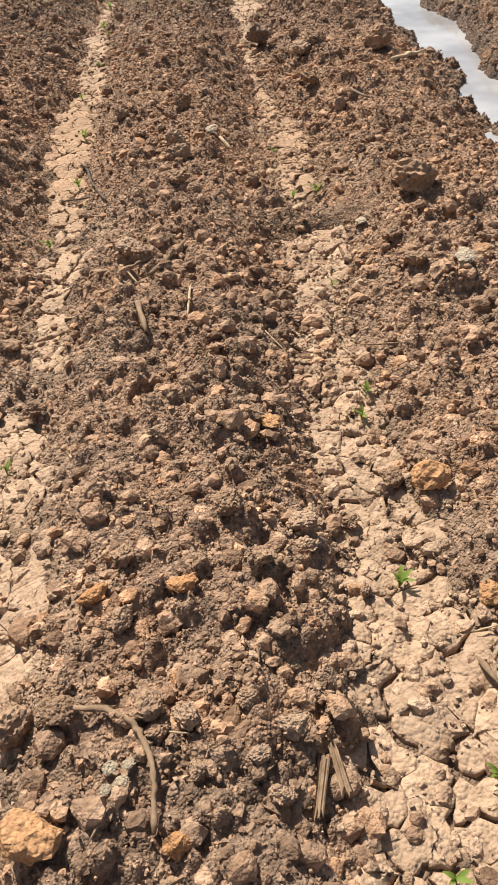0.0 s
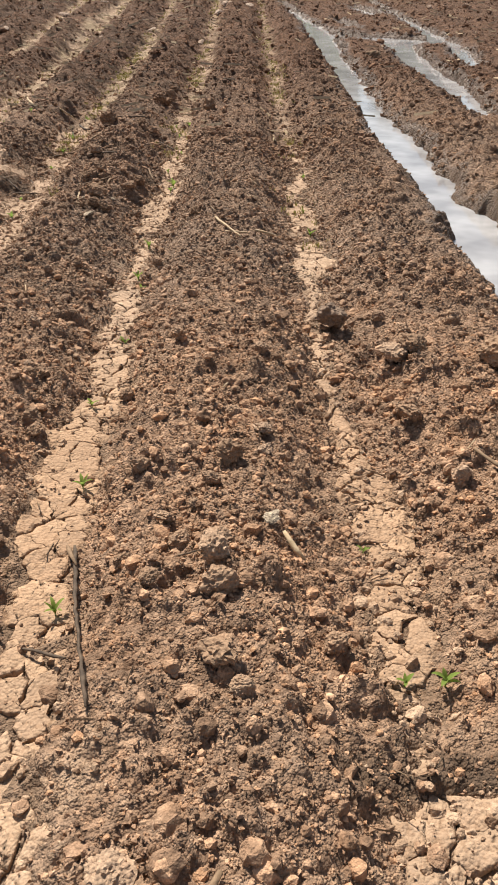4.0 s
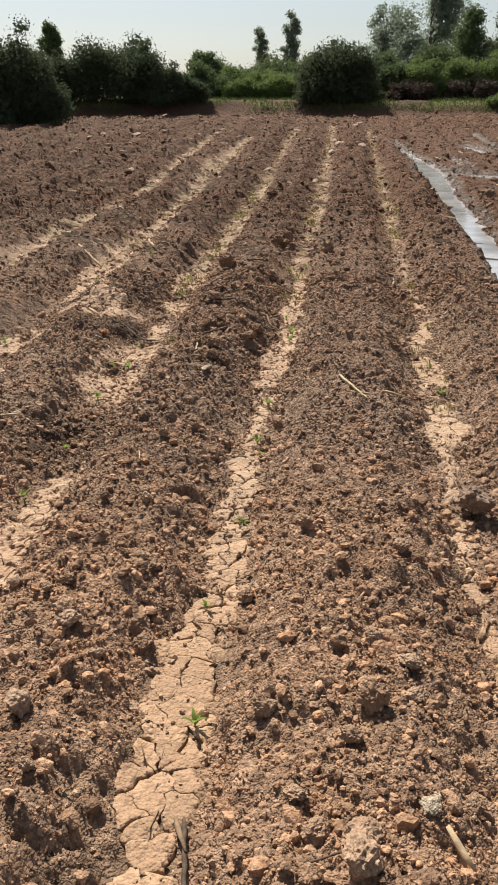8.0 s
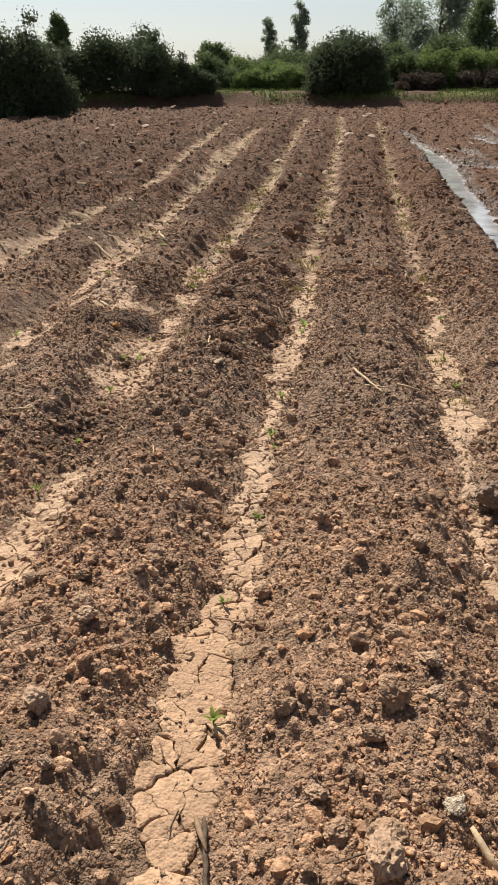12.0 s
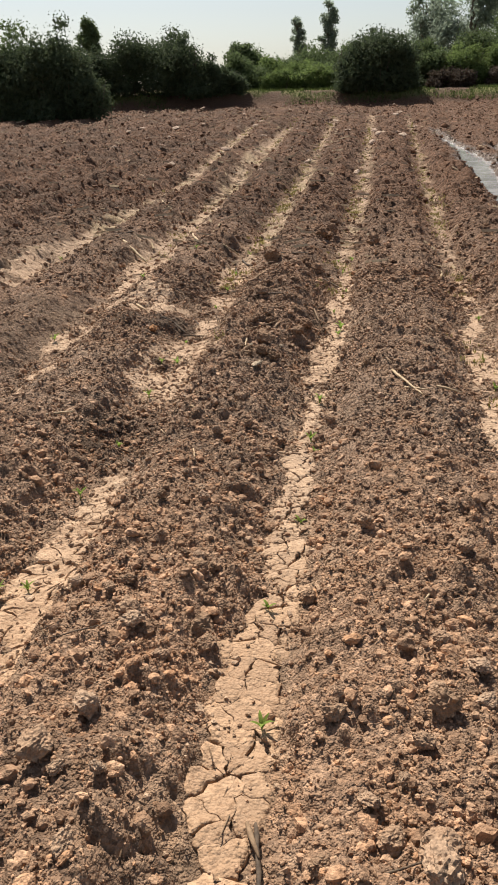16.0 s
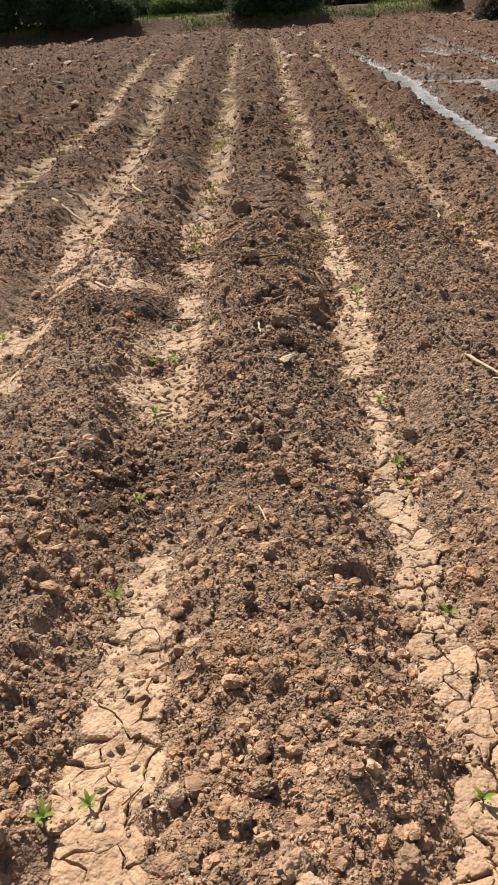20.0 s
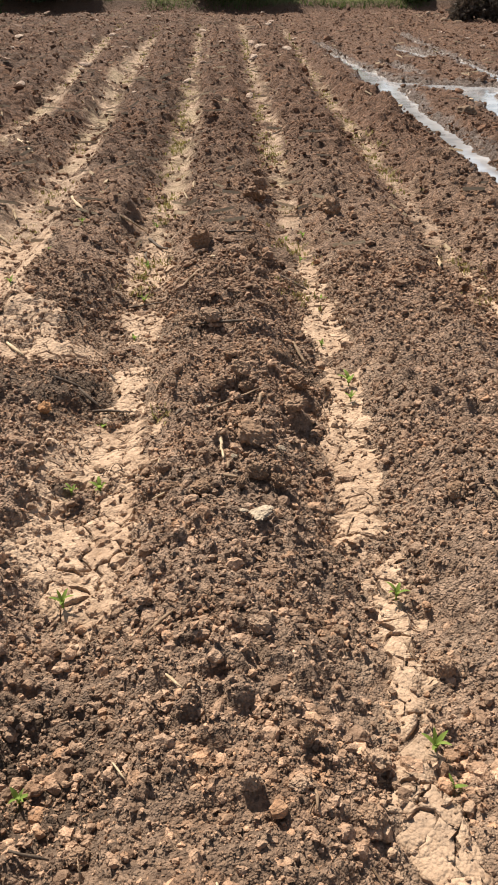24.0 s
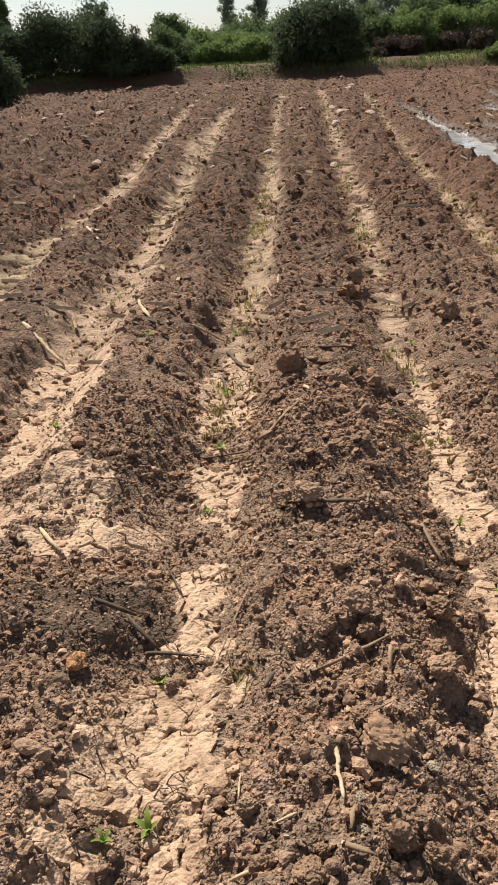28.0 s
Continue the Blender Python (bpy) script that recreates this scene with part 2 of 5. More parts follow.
def leaf_material(name, dark, light, through=0.35, scale=3.0):
    m, n, l, b = material(name, 0.75, 0.12)
    r = n.new("ShaderNodeNewGeometry").outputs["Random Per Island"]
    c = mix(n, l, r, dark, light)
    c = mix(n, l, noise_node(n, l, scale, 2), c, tuple(v * 0.6 for v in dark))
    l.new(c, b.inputs["Base Color"])
    t = n.new("ShaderNodeBsdfTranslucent")
    l.new(c, t.inputs[0])
    s = n.new("ShaderNodeMixShader")
    s.inputs[0].default_value = through
    l.new(b.outputs[0], s.inputs[1])
    l.new(t.outputs[0], s.inputs[2])
    l.new(s.outputs[0], n["Material Output"].inputs[0])
    return m


SEEDLING = leaf_material("seedling_green", (0.20, 0.31, 0.055), (0.42, 0.53, 0.14), 0.5, 30)
DRY_GRASS = leaf_material("yellow_grass", (0.26, 0.22, 0.07), (0.42, 0.38, 0.13), 0.3, 9)
LEAF_DARK = leaf_material("dark_foliage", (0.08, 0.108, 0.062), (0.15, 0.19, 0.095), 0.4)
LEAF_MID = leaf_material("green_foliage", (0.13, 0.175, 0.08), (0.21, 0.27, 0.115), 0.45)
LEAF_LIGHT = leaf_material("light_foliage", (0.17, 0.235, 0.08), (0.28, 0.36, 0.125), 0.45)
# distance haze over the far trees is put into this leaf colour
LEAF_HAZE = leaf_material("hazed_foliage", (0.28, 0.34, 0.26), (0.40, 0.46, 0.35), 0.6)
LEAF_BROWN = leaf_material("dry_brush", (0.085, 0.065, 0.05), (0.21, 0.165, 0.125), 0.25)
BERM_GRASS = leaf_material("bank_grass", (0.07, 0.10, 0.03), (0.2, 0.25, 0.08), 0.35, 1.5)


def water_material():
    m, n, l, b = material("muddy_water", 0.06, 0.6)
    b.inputs["IOR"].default_value = 1.33
    l.new(ramp(n, l, noise_node(n, l, 2.2, 3), [(0.35, (0.24, 0.235, 0.24)), (0.65, (0.42, 0.415, 0.42))]), b.inputs["Base Color"])
    bump(n, l, b, noise_node(n, l, 18, 3), 0.05, 0.01)
    return m


WATER = water_material()


# ---- noise on the plan ----
def hash2(ix, iy, seed):
    h = (ix.astype(np.int64) * 374761393 + iy.astype(np.int64) * 668265263 + seed * 974711) & 0xFFFFFFFF
    h = ((h ^ (h >> 13)) * 1274126177) & 0xFFFFFFFF
    return ((h ^ (h >> 16)) & 0xFFFFFF) / float(0x1000000)


def value_noise(x, y, seed):
    ix, iy = np.floor(x), np.floor(y)
    u, v = x - ix, y - iy
    u, v = u * u * (3 - 2 * u), v * v * (3 - 2 * v)
    a, b = hash2(ix, iy, seed), hash2(ix + 1, iy, seed)
    c, d = hash2(ix, iy + 1, seed), hash2(ix + 1, iy + 1, seed)
    return (a * (1 - u) + b * u) * (1 - v) + (c * (1 - u) + d * u) * v - 0.5


def fbm(x, y, size, seed, octaves=3):
    out, amp = 0.0, 1.0
    for o in range(octaves):
        out = out + amp * value_noise(x / size, y / size, seed + o)
        size, amp = size * 0.47, amp * 0.55
    return out


def lumps(x, y, size, seed):
    """Height of broken, flat-sided lumps of about that size, lying side by side."""
    ix, iy = np.floor(x / size), np.floor(y / size)
    best = np.zeros_like(x)
    for i in (-1, 0, 1):
        for j in (-1, 0, 1):
            cx, cy = ix + i, iy + j
            a = hash2(cx, cy, seed)
            dx, dy = x - (cx + a) * size, y - (cy + hash2(cx, cy, seed + 1)) * size
            h = hash2(cx, cy, seed + 2)
            r = size * np.where(h < 0.4, 0.12 + 0.3 * h, 0.12 + 0.62 * h)
            t = hash2(cx, cy, seed + 3)
            c, q = np.cos(6.28 * t), np.sin(6.28 * t)
            u, v = np.abs(c * dx + q * dy), np.abs(c * dy - q * dx)
            room = r - (0.55 * np.sqrt(u * u + v * v) + 0.4 * np.maximum(u, 0.8 * v) + 0.1 * (u + v))
            lean = (dx * (a - 0.5) + dy * (t - 0.6)) * 0.9
            best = np.maximum(best, np.where(room > 0, np.maximum(np.minimum(room * 1.7, r * 0.62) + lean, room * 0.4), 0))
    return best


def lumps_where(mask, x, y, size, seed):
    """The same, only where the mask is above nought."""
    out, on = np.zeros_like(x), np.broadcast_to(mask, x.shape) > 0
    if on.any():
        out[on] = lumps(x[on], y[on], size, seed)
    return out


def smooth(a, b, v):
    s = np.clip((v - a) / (b - a), 0, 1)
    return s * s * (3 - 2 * s)


# ---- the plan: furrows run along y ----
FURROWS = {-4: (-3.25, -0.07), -3: (-2.3, -0.06), -2: (-1.5, -0.045), -1: (-0.68, -0.03), 0: (0.09, -0.012), 1: (0.96, 0.002), 2: (1.88, 0.008), 3: (2.9, 0.015), 4: (3.95, 0.02)}
for k in range(5, 19):
    FURROWS[k] = (3.95 + (k - 4) * 0.95, 0.02 + 0.004 * (k - 4))
    FURROWS[-k] = (-3.25 - (k - 4) * 0.93, -0.07 - 0.008 * (k - 4))
ORDER = sorted(FURROWS)


def furrow(k, y):
    c, d = FURROWS[k]
    return c + d * (y - 3)


# where pale dried mud lies in a furrow: along y, from x to x
MUD_BEDS = {}
MUD_BEDS[0] = [(-1.8, .2, .3), (-1.1, .2, .31), (-.89, .17, .32), (-.6, .13, .27), (-.5, .11, .22), (-.29, .15, .26), (0, .14, .22), (.28, .12, .3), (.47, .13, .27), (.86, .07, .24), (1.05, .04, .18), (1.17, .01, .2), (1.34, -.01, .19), (1.55, .02, .21), (1.8, .04, .18), (1.95, .06, .22), (2.11, .06, .23), (2.29, .05, .21), (2.5, .04, .17), (2.74, .03, .16), (2.95, .03, .13), (3.25, .05, .14), (3.46, .05, .15), (3.72, .03, .17), (4, 0, .16), (4.35, .01, .18), (4.7, .04, .2), (5.05, .07, .23), (5.4, .02, .23), (5.7, 0, .21), (6.1, .04, .18), (6.5, .03, .18)]
MUD_BEDS[0] += [(6.9, 0, .15), (7.6, -.02, .13), (8.8, .02, .1), (9.7, 0, .16), (10.7, -.05, .17), (12.1, -.02, .15), (14, -.06, .08), (17.3, -.09, .06), (22.5, -.18, -.03), (30, -.3, -.15)]
MUD_BEDS[-1] = [(1.05, -.78, -.46), (1.37, -.79, -.48), (1.5, -.77, -.49), (1.7, -.73, -.49), (1.91, -.74, -.5), (2.05, -.7, -.51), (2.22, -.7, -.53), (2.42, -.73, -.54), (2.53, -.69, -.54), (2.66, -.7, -.55), (2.76, -.66, -.57), (2.84, -.64, -.64), (3.4, -.7, -.7), (3.49, -.72, -.58), (3.67, -.86, -.58), (3.95, -.93, -.58), (4.2, -.93, -.56), (4.42, -.9, -.6), (4.6, -.83, -.61), (4.78, -.78, -.62), (4.97, -.81, -.62), (5.15, -.77, -.6), (5.3, -.75, -.6), (5.45, -.83, -.66), (5.62, -.85, -.6), (5.88, -.87, -.7), (5.98, -.88, -.62), (6.21, -.9, -.62), (6.42, -.93, -.65), (6.75, -.88, -.68), (7.26, -.85, -.75), (7.73, -.89, -.74), (8.5, -.86, -.7)]
MUD_BEDS[-1] += [(9.1, -.92, -.72), (10.5, -.95, -.72), (11, -1, -.74), (12.6, -1.03, -.76), (16, -1.14, -.96), (24, -1.32, -1.2), (30, -1.5, -1.38)]
MUD_BEDS[-2] = [(3.4, -1.5, -1.4), (4, -1.5, -1.28), (4.25, -1.56, -1.29), (4.55, -1.64, -1.33), (4.9, -1.7, -1.33), (5.27, -1.66, -1.34), (5.6, -1.6, -1.3), (6.13, -1.7, -1.36), (6.38, -1.78, -1.34), (6.7, -1.82, -1.38), (7, -1.8, -1.42), (7.8, -2, -1.47), (8.23, -1.84, -1.5), (9, -1.92, -1.55), (9.7, -1.86, -1.6), (10.3, -1.93, -1.6), (12, -2.05, -1.8), (17, -2.45, -2.06), (26, -2.6, -2.45)]
MUD_BEDS[-3] = [(6, -2.7, -2.5), (7, -2.85, -2.5), (8.27, -2.76, -2.42), (9.44, -2.94, -2.52), (10.1, -2.87, -2.53), (12.3, -2.85, -2.5), (13.8, -3, -2.65), (20, -3.45, -3.15), (26, -3.8, -3.6)]
MUD_BEDS[1] = [(-1.8, .8, 1.14), (-1.21, .85, 1.12), (-1, .88, 1.09), (-.9, .88, 1.07), (-.77, .88, 1.05), (-.62, .83, 1.05), (-.46, .86, 1.03), (-.28, .87, 1.03), (-.04, .88, 1.05), (.23, .9, 1.1), (.36, .92, 1.13), (.42, .98, .98), (.5, .92, 1), (.77, .91, 1.04), (.98, .92, 1.07), (1.25, .9, 1.07), (1.48, .91, 1.03), (1.88, .89, .96), (2.27, .88, .94), (2.8, .91, .94), (3.2, .9, .98), (3.4, .86, 1.08), (3.82, .86, 1.05), (4.25, .87, 1.05), (4.85, .88, 1.06), (5.4, .97, 1.06), (6.5, .95, 1.02), (8, .95, 1), (10.8, .9, 1.05), (13, .95, 1.05), (17, 1, 1.05), (28, .9, 1)]
# a thin pale wash between two furrows
MUD_BEDS[9] = [(5.05, -1.25, -1.05), (5.2, -1.35, -.88), (5.38, -1.4, -.84), (5.5, -1.42, -.95), (5.66, -1.44, -1.32)]
# standing water: along y, from x to x
POOLS = [
    [(1.1, 1.93, 1.96), (1.52, 1.85, 2.05), (2.2, 1.88, 2.04), (2.7, 1.82, 2.05), (3.2, 1.78, 2.04), (3.76, 1.73, 2.08), (4.1, 1.77, 2.12), (4.4, 1.8, 2.05), (4.75, 1.79, 1.97), (5.27, 1.74, 2.03), (5.8, 1.71, 2.05), (7.1, 1.71, 2.03), (8.6, 1.74, 2.03), (9.4, 1.74, 2.04), (10.7, 1.75, 2.12), (12.7, 1.79, 2.08), (14.8, 1.77, 2.2), (16.5, 1.75, 2.25), (17.5, 1.8, 2.2), (19.8, 1.68, 1.92), (21.4, 1.53, 1.76), (23, 1.5, 1.55)],
    [(8, 2.97, 3.05), (9, 2.93, 3.2), (10.3, 2.88, 3.27), (12.3, 2.88, 3.32), (14.4, 2.97, 3.42), (15.6, 3, 3.5)],
    [(17.2, 2.72, 2.9), (18.3, 2.58, 2.86), (19.3, 2.5, 2.6)],
    [(20, 3.5, 3.86), (21.5, 3.3, 3.62), (22.9, 3.2, 3.3)],
    [(11.5, 3.7, 3.8), (12.6, 3.78, 4.05), (14.4, 3.96, 4.32), (16.8, 3.92, 4.3), (20, 3.95, 4.2), (26, 3.85, 3.95)],
]


def bed(rows, x, y, wobble, soft):
    a = np.array(rows)
    lo, hi = np.interp(y, a[:, 0], a[:, 1]), np.interp(y, a[:, 0], a[:, 2])
    inside = np.minimum(x - lo, hi - x) + wobble
    ends = (y > a[0, 0]) & (y < a[-1, 0]) & (hi - lo > 0.005)
    return smooth(-soft, soft, inside) * ends


def mud_mask(x, y):
    w = fbm(x, y, 0.13, 31, 3) * 0.055 + fbm(x, y, 0.04, 32, 3) * 0.042 - 0.006
    m = np.zeros_like(x)
    for rows in MUD_BEDS.values():
        m = np.maximum(m, bed(rows, x, y, w + 0.006, 0.026 + 0.003 * np.maximum(y, 0)))
    strewn = smooth(0.2, 0.4, fbm(x, y, 0.2, 37, 5) + 0.05 * smooth(3.0, 6.0, y) + 0.12 * smooth(6.5, 10.0, y) + 0.2 * smooth(-1.2, -1.3, x) * smooth(6.3, 5.5, y))
    return m * (1 - (0.3 + 0.45 * smooth(2.8, 3.4, y) + 0.2 * smooth(6.5, 9.0, y)) * strewn)


def dust_mask(x, y):
    """Pale silt that has dried on the soil beside the mud."""
    w = fbm(x, y, 0.18, 33, 5) * 0.16
    m = np.zeros_like(x)
    for rows in MUD_BEDS.values():
        m = np.maximum(m, bed(rows, x, y, w + 0.02, 0.1))
    return m * smooth(-0.25, 0.3, fbm(x, y, 0.07, 39))


def rise(y):
    return 0.031 * np.logaddexp(0, (y - 14) / 1.5) * 1.5 * (y < 60) + (y >= 60) * 1.43


def low_ground(x, y):
    """The flooded corner, where the ridges have slumped."""
    edge = 2.1 - 0.8 * smooth(12.0, 16.0, y)
    return smooth(8.0, 13.0, y) * smooth(edge, edge + 0.4, x) * smooth(28, 23, y)


def slump(x, y):
    """Where the ridge between two furrows has washed down flat."""
    return smooth(1.0, 0.45, np.hypot((x + 1.1) / 0.36, (y - 5.3) / 0.62))


def ridge(x, y):
    cs = np.stack([furrow(k, y) for k in ORDER])
    i = np.clip((cs < x[None]).sum(0), 1, len(ORDER) - 1)
    a, b = np.take_along_axis(cs, i[None] - 1, 0)[0], np.take_along_axis(cs, i[None], 0)[0]
    u = np.minimum(x - a, b - x) / ((b - a) / 2)
    floor, crest = -0.055, 0.035 + 0.045 * smooth(3.0, 6.0, y)
    return (floor + (crest - floor) * smooth(0.12, 0.7, u)) * (1 - 0.55 * smooth(22, 35, y)) * (1 - 0.7 * low_ground(x, y)) - 0.07 * slump(x, y)


def pool_mask(x, y, grow=0.0):
    w = fbm(x, y, 0.4, 71, 3) * 0.1 + fbm(x, y, 0.1, 72, 3) * 0.06 + 0.003 + grow
    p = np.zeros_like(x)
    for rows in POOLS:
        p = np.maximum(p, bed(rows, x, y, w, 0.035))
    link = smooth(1.9, 2.0, x) * smooth(4.5, 4.3, x)
    return np.maximum(p, smooth(-0.2, 0.2, 0.5 - np.abs(y - 17.3 + 0.5 * x) + 2.5 * w) * link)


def humus_mask(x, y):
    w = fbm(x, y, 0.2, 51)
    h = smooth(0.35, 0.0, np.hypot((x + 0.72) / 1.1, (y - 3.02) / 1.0) - w * 0.25) * 0.85
    h = np.maximum(h, smooth(0.3, 0.05, np.hypot((x + 1.18) / 1.2, (y - 5.55) / 0.9) - w * 0.15))
    h = np.maximum(h, smooth(0.4, 0.1, np.hypot((x + 0.95) / 1.1, (y - 4.8) / 0.7) - w * 0.2) * 0.7)
    h = np.maximum(h, smooth(0.2, 0.04, np.hypot((x - 0.0) / 1.2, (y - 5.02) / 1.1) - w * 0.12) * 0.9)
    h = np.maximum(h, smooth(0.22, 0.05, np.hypot((x - 0.98) / 1.6, (y - 0.42) / 0.55) - w * 0.12) * 0.8)
    h = np.maximum(h, smooth(0.2, 0.05, np.hypot(x - 0.93, (y - 3.15) / 0.8) - w * 0.12) * 0.8)
    return np.maximum(h, smooth(-0.1, 0.35, fbm(x, y, 0.9, 57)) * 0.36 * smooth(1.0, -0.5, x + 0.02 * y) * (y > 0.5))


def bank(x, y):
    """The low bank at the far end of the field."""
    line = y - 37.0 - 0.05 * x + fbm(x, y, 6.0, 91) * 1.2
    return (0.52 + 0.12 * fbm(x, y, 2.5, 93)) * smooth(-0.5, 0.8, line)


def soil_height(x, y, fine=True, crust_only=False):
    field = smooth(37.5, 35, y)
    z = rise(y) + ridge(x, y) * field
    m = np.ones_like(x) if crust_only else mud_mask(x, y)
    far = np.clip((y - 4) / 10, 0, 1)
    rough = fbm(x, y, 0.5, 11) * 0.04 + fbm(x, y, 0.13, 15, 4) * 0.032
    if fine:
        tilled = fbm(x, y, 0.4, 61)
        warp = 0.5 * fbm(x, y, 0.05, 65, 2)
        u, v = x + 0.03 * warp, y - 0.03 * warp
        coarse = smooth(-0.15, 0.35, tilled)
        rough = rough + lumps_where(1 - m, u, v, 0.058, 21) * 0.9 * coarse + lumps_where((1 - m) * (y < 12), u, v, 0.027, 24) * (0.75 + 0.35 * smooth(0.3, -0.2, tilled)) - 0.014
        rough = rough + (value_noise(x / 0.017, y / 0.017, 66) + value_noise(x / 0.031, y / 0.031, 68)) * 0.0075
        patchy = smooth(-0.05, 0.35, fbm(x, y, 0.28, 63)) * (1 - far)
        rough = rough + lumps_where(patchy, u, v, 0.1, 29) * 0.65 * patchy
        rough = rough + far * (lumps_where(far, x, y, 0.09, 25) * 0.9 + lumps_where(far, x, y, 0.18, 27) * 0.7 + lumps_where(far, x, y, 0.4, 28) * 0.25 - 0.05) * smooth(38, 34, y) * (1 - 0.6 * low_ground(x, y))
    crust = fbm(x, y, 0.09, 19) * (0.012 + 0.02 * far) - 0.004 + fbm(x, y, 0.022, 20, 2) * 0.004
    broken = np.maximum(smooth(1.2, -0.2, y) * (x > 0.6) * smooth(0.86, 0.98, x + 0.1 * fbm(x, y, 0.3, 9)), smooth(3.3, 3.6, y) * smooth(-0.5, -0.56, x)) if fine else 0.0
    z = z + (1 - m) * rough * (0.35 + 0.65 * field) + m * (crust + broken * (fbm(x, y, 0.07, 41) * 0.014 + (lumps_where(broken * m, x, y, 0.06, 43) * 0.45 - 0.006) * (x > 0) if fine else 0.0))
    mound = smooth(1, 0, np.hypot((x + 1.18) / 0.3, (y - 5.55) / 0.22))
    z = z + mound * (0.07 + fbm(x, y, 0.08, 17) * 0.03)
    z = z + smooth(1, 0, np.hypot((x + 0.68) / 0.22, (y - 2.86) / 0.10)) * 0.035
    z = z - smooth(1, 0, np.hypot((x - 0.05) / 0.12, (y - 5.15) / 0.08)) * 0.06
    pits = smooth(1, 0, np.hypot((x + 0.01) / 0.09, (y - 4.68) / 0.07)) * 0.04
    p = pool_mask(x, y)
    z = z - pits - p * (z - rise(y) + 0.14) * (y < 30)
    return z + bank(x, y), m, p


def ground_z(x, y):
    z, _, _ = soil_height(np.array([float(x)]), np.array([float(y)]))
    return float(z[0])


def top_z(x, y, r=0.014):
    """The highest soil close round a place, on which a stick would lie."""
    a = np.array([(0, 0), (r, 0), (-r, 0), (0, r), (0, -r)], float)
    return float(soil_height(a[:, 0] + x, a[:, 1] + y)[0].max())


# ---- mesh helpers ----
def mesh_from(name, verts, faces, mat, shade=True, flat_last=0):
    me = bpy.data.meshes.new(name)
    verts, faces = np.asarray(verts, np.float32), np.asarray(faces, np.int32)
    w = faces.shape[1]
    me.vertices.add(len(verts))
    me.vertices.foreach_set("co", verts.ravel())
    me.loops.add(faces.size)
    me.loops.foreach_set("vertex_index", faces.ravel())
    me.polygons.add(len(faces))
    me.polygons.foreach_set("loop_start", np.arange(0, faces.size, w, dtype=np.int32))
    me.polygons.foreach_set("use_smooth", np.arange(len(faces)) < (len(faces) - flat_last if shade else 0))
    me.update(calc_edges=True)
    me.materials.append(mat)
    return me


def part(name, me, parent, label=""):
    ob = new(name, me)
    ob.parent = parent
    return tagged(ob, label)


# ---- the ground: one sheet to the horizon, finest where the camera passes ----
def side_left(y):
    return np.interp(y, (-2, -0.9, 0.4, 1, 1.5, 2, 3, 4, 7, 20, 45), (0.1, 0.1, -0.15, -0.46, -0.88, -1.03, -1.36, -1.84, -3.28, -9.5, -21))


def side_right(y):
    return np.interp(y, (-2, -1, 0, 2, 4.4, 7, 20, 45), (1.22, 1.3, 1.6, 2.3, 2.6, 3.1, 7.2, 16))


def build_ground():
    ys = [-2.3]
    while ys[-1] < 41:
        ys.append(ys[-1] + 0.008 * max(1.0, (ys[-1] - 2) / 2.2))
    ys = np.array([-300, -60, -12, -8, -6.5] + list(np.arange(-5.5, -2.35, 0.07)) + ys + [44, 52, 70, 120, 300, 1500])
    u = np.linspace(0, 1, 270)
    beyond = np.r_[np.cumsum(0.06 * 1.12 ** np.arange(22)), 9, 16, 60, 300, 1500]
    lo, hi = side_left(np.minimum(ys, 45))[:, None] - 0.12, side_right(np.minimum(ys, 45))[:, None] + 0.12
    xs = np.concatenate([lo - beyond[::-1][None], lo + (hi - lo) * u[None], hi + beyond[None]], 1)
    yy = np.repeat(ys[:, None], xs.shape[1], 1)
    x, y = xs.ravel(), yy.ravel()
    z, m, p = soil_height(x, y)
    z = np.where((np.abs(x) > 60) | (y > 60) | (y < -6), rise(y) + 0.4 * (y > 37), z)
    near_plates = m * (y < 7)
    z = z - near_plates * 0.012
    nx, ny = xs.shape[1], len(ys)
    i = (np.arange(ny - 1)[:, None] * nx + np.arange(nx - 1)[None]).ravel()
    me = mesh_from("ground", np.stack([x, y, z], 1), np.stack([i, i + 1, i + nx + 1, i + nx], 1), GROUND)
    # the bank and the soil under the mud plates take the dark colour too
    dark_soil = np.maximum(humus_mask(x, y), smooth(0.08, 0.3, bank(x, y)) * 0.45)
    grass = smooth(0.3, 0.9, bank(x, y) * 2) * smooth(-0.2, 0.35, fbm(x, y, 1.6, 97) + 0.12 * np.clip(x / 6, -1, 1)) * 0.9
    furrow_green = m * smooth(5.5, 9, y) * smooth(-0.1, 0.3, fbm(x, y, 0.8, 99)) * 0.22
    crack = near_plates * 0.6
    shore = np.clip(pool_mask(x, y, 0.10), 0, 1) * (y < 30)
    for name, v in (("mud", np.maximum(m * (1 - crack), 0.75 * dust_mask(x, y) * (1 - near_plates))), ("dark_soil", np.maximum(dark_soil * (1 - 0.75 * m), np.maximum(crack * 0.85, shore * 0.55))), ("grass", np.maximum(grass, furrow_green)), ("wet", shore)):
        me.attributes.new(name, "FLOAT", "POINT").data.foreach_set("value", np.asarray(v, np.float32))
    return tagged(new("ground", me), "ploughed brown field soil in ridges with pale dried furrows", "ground", kind="structure")


ground = build_ground()


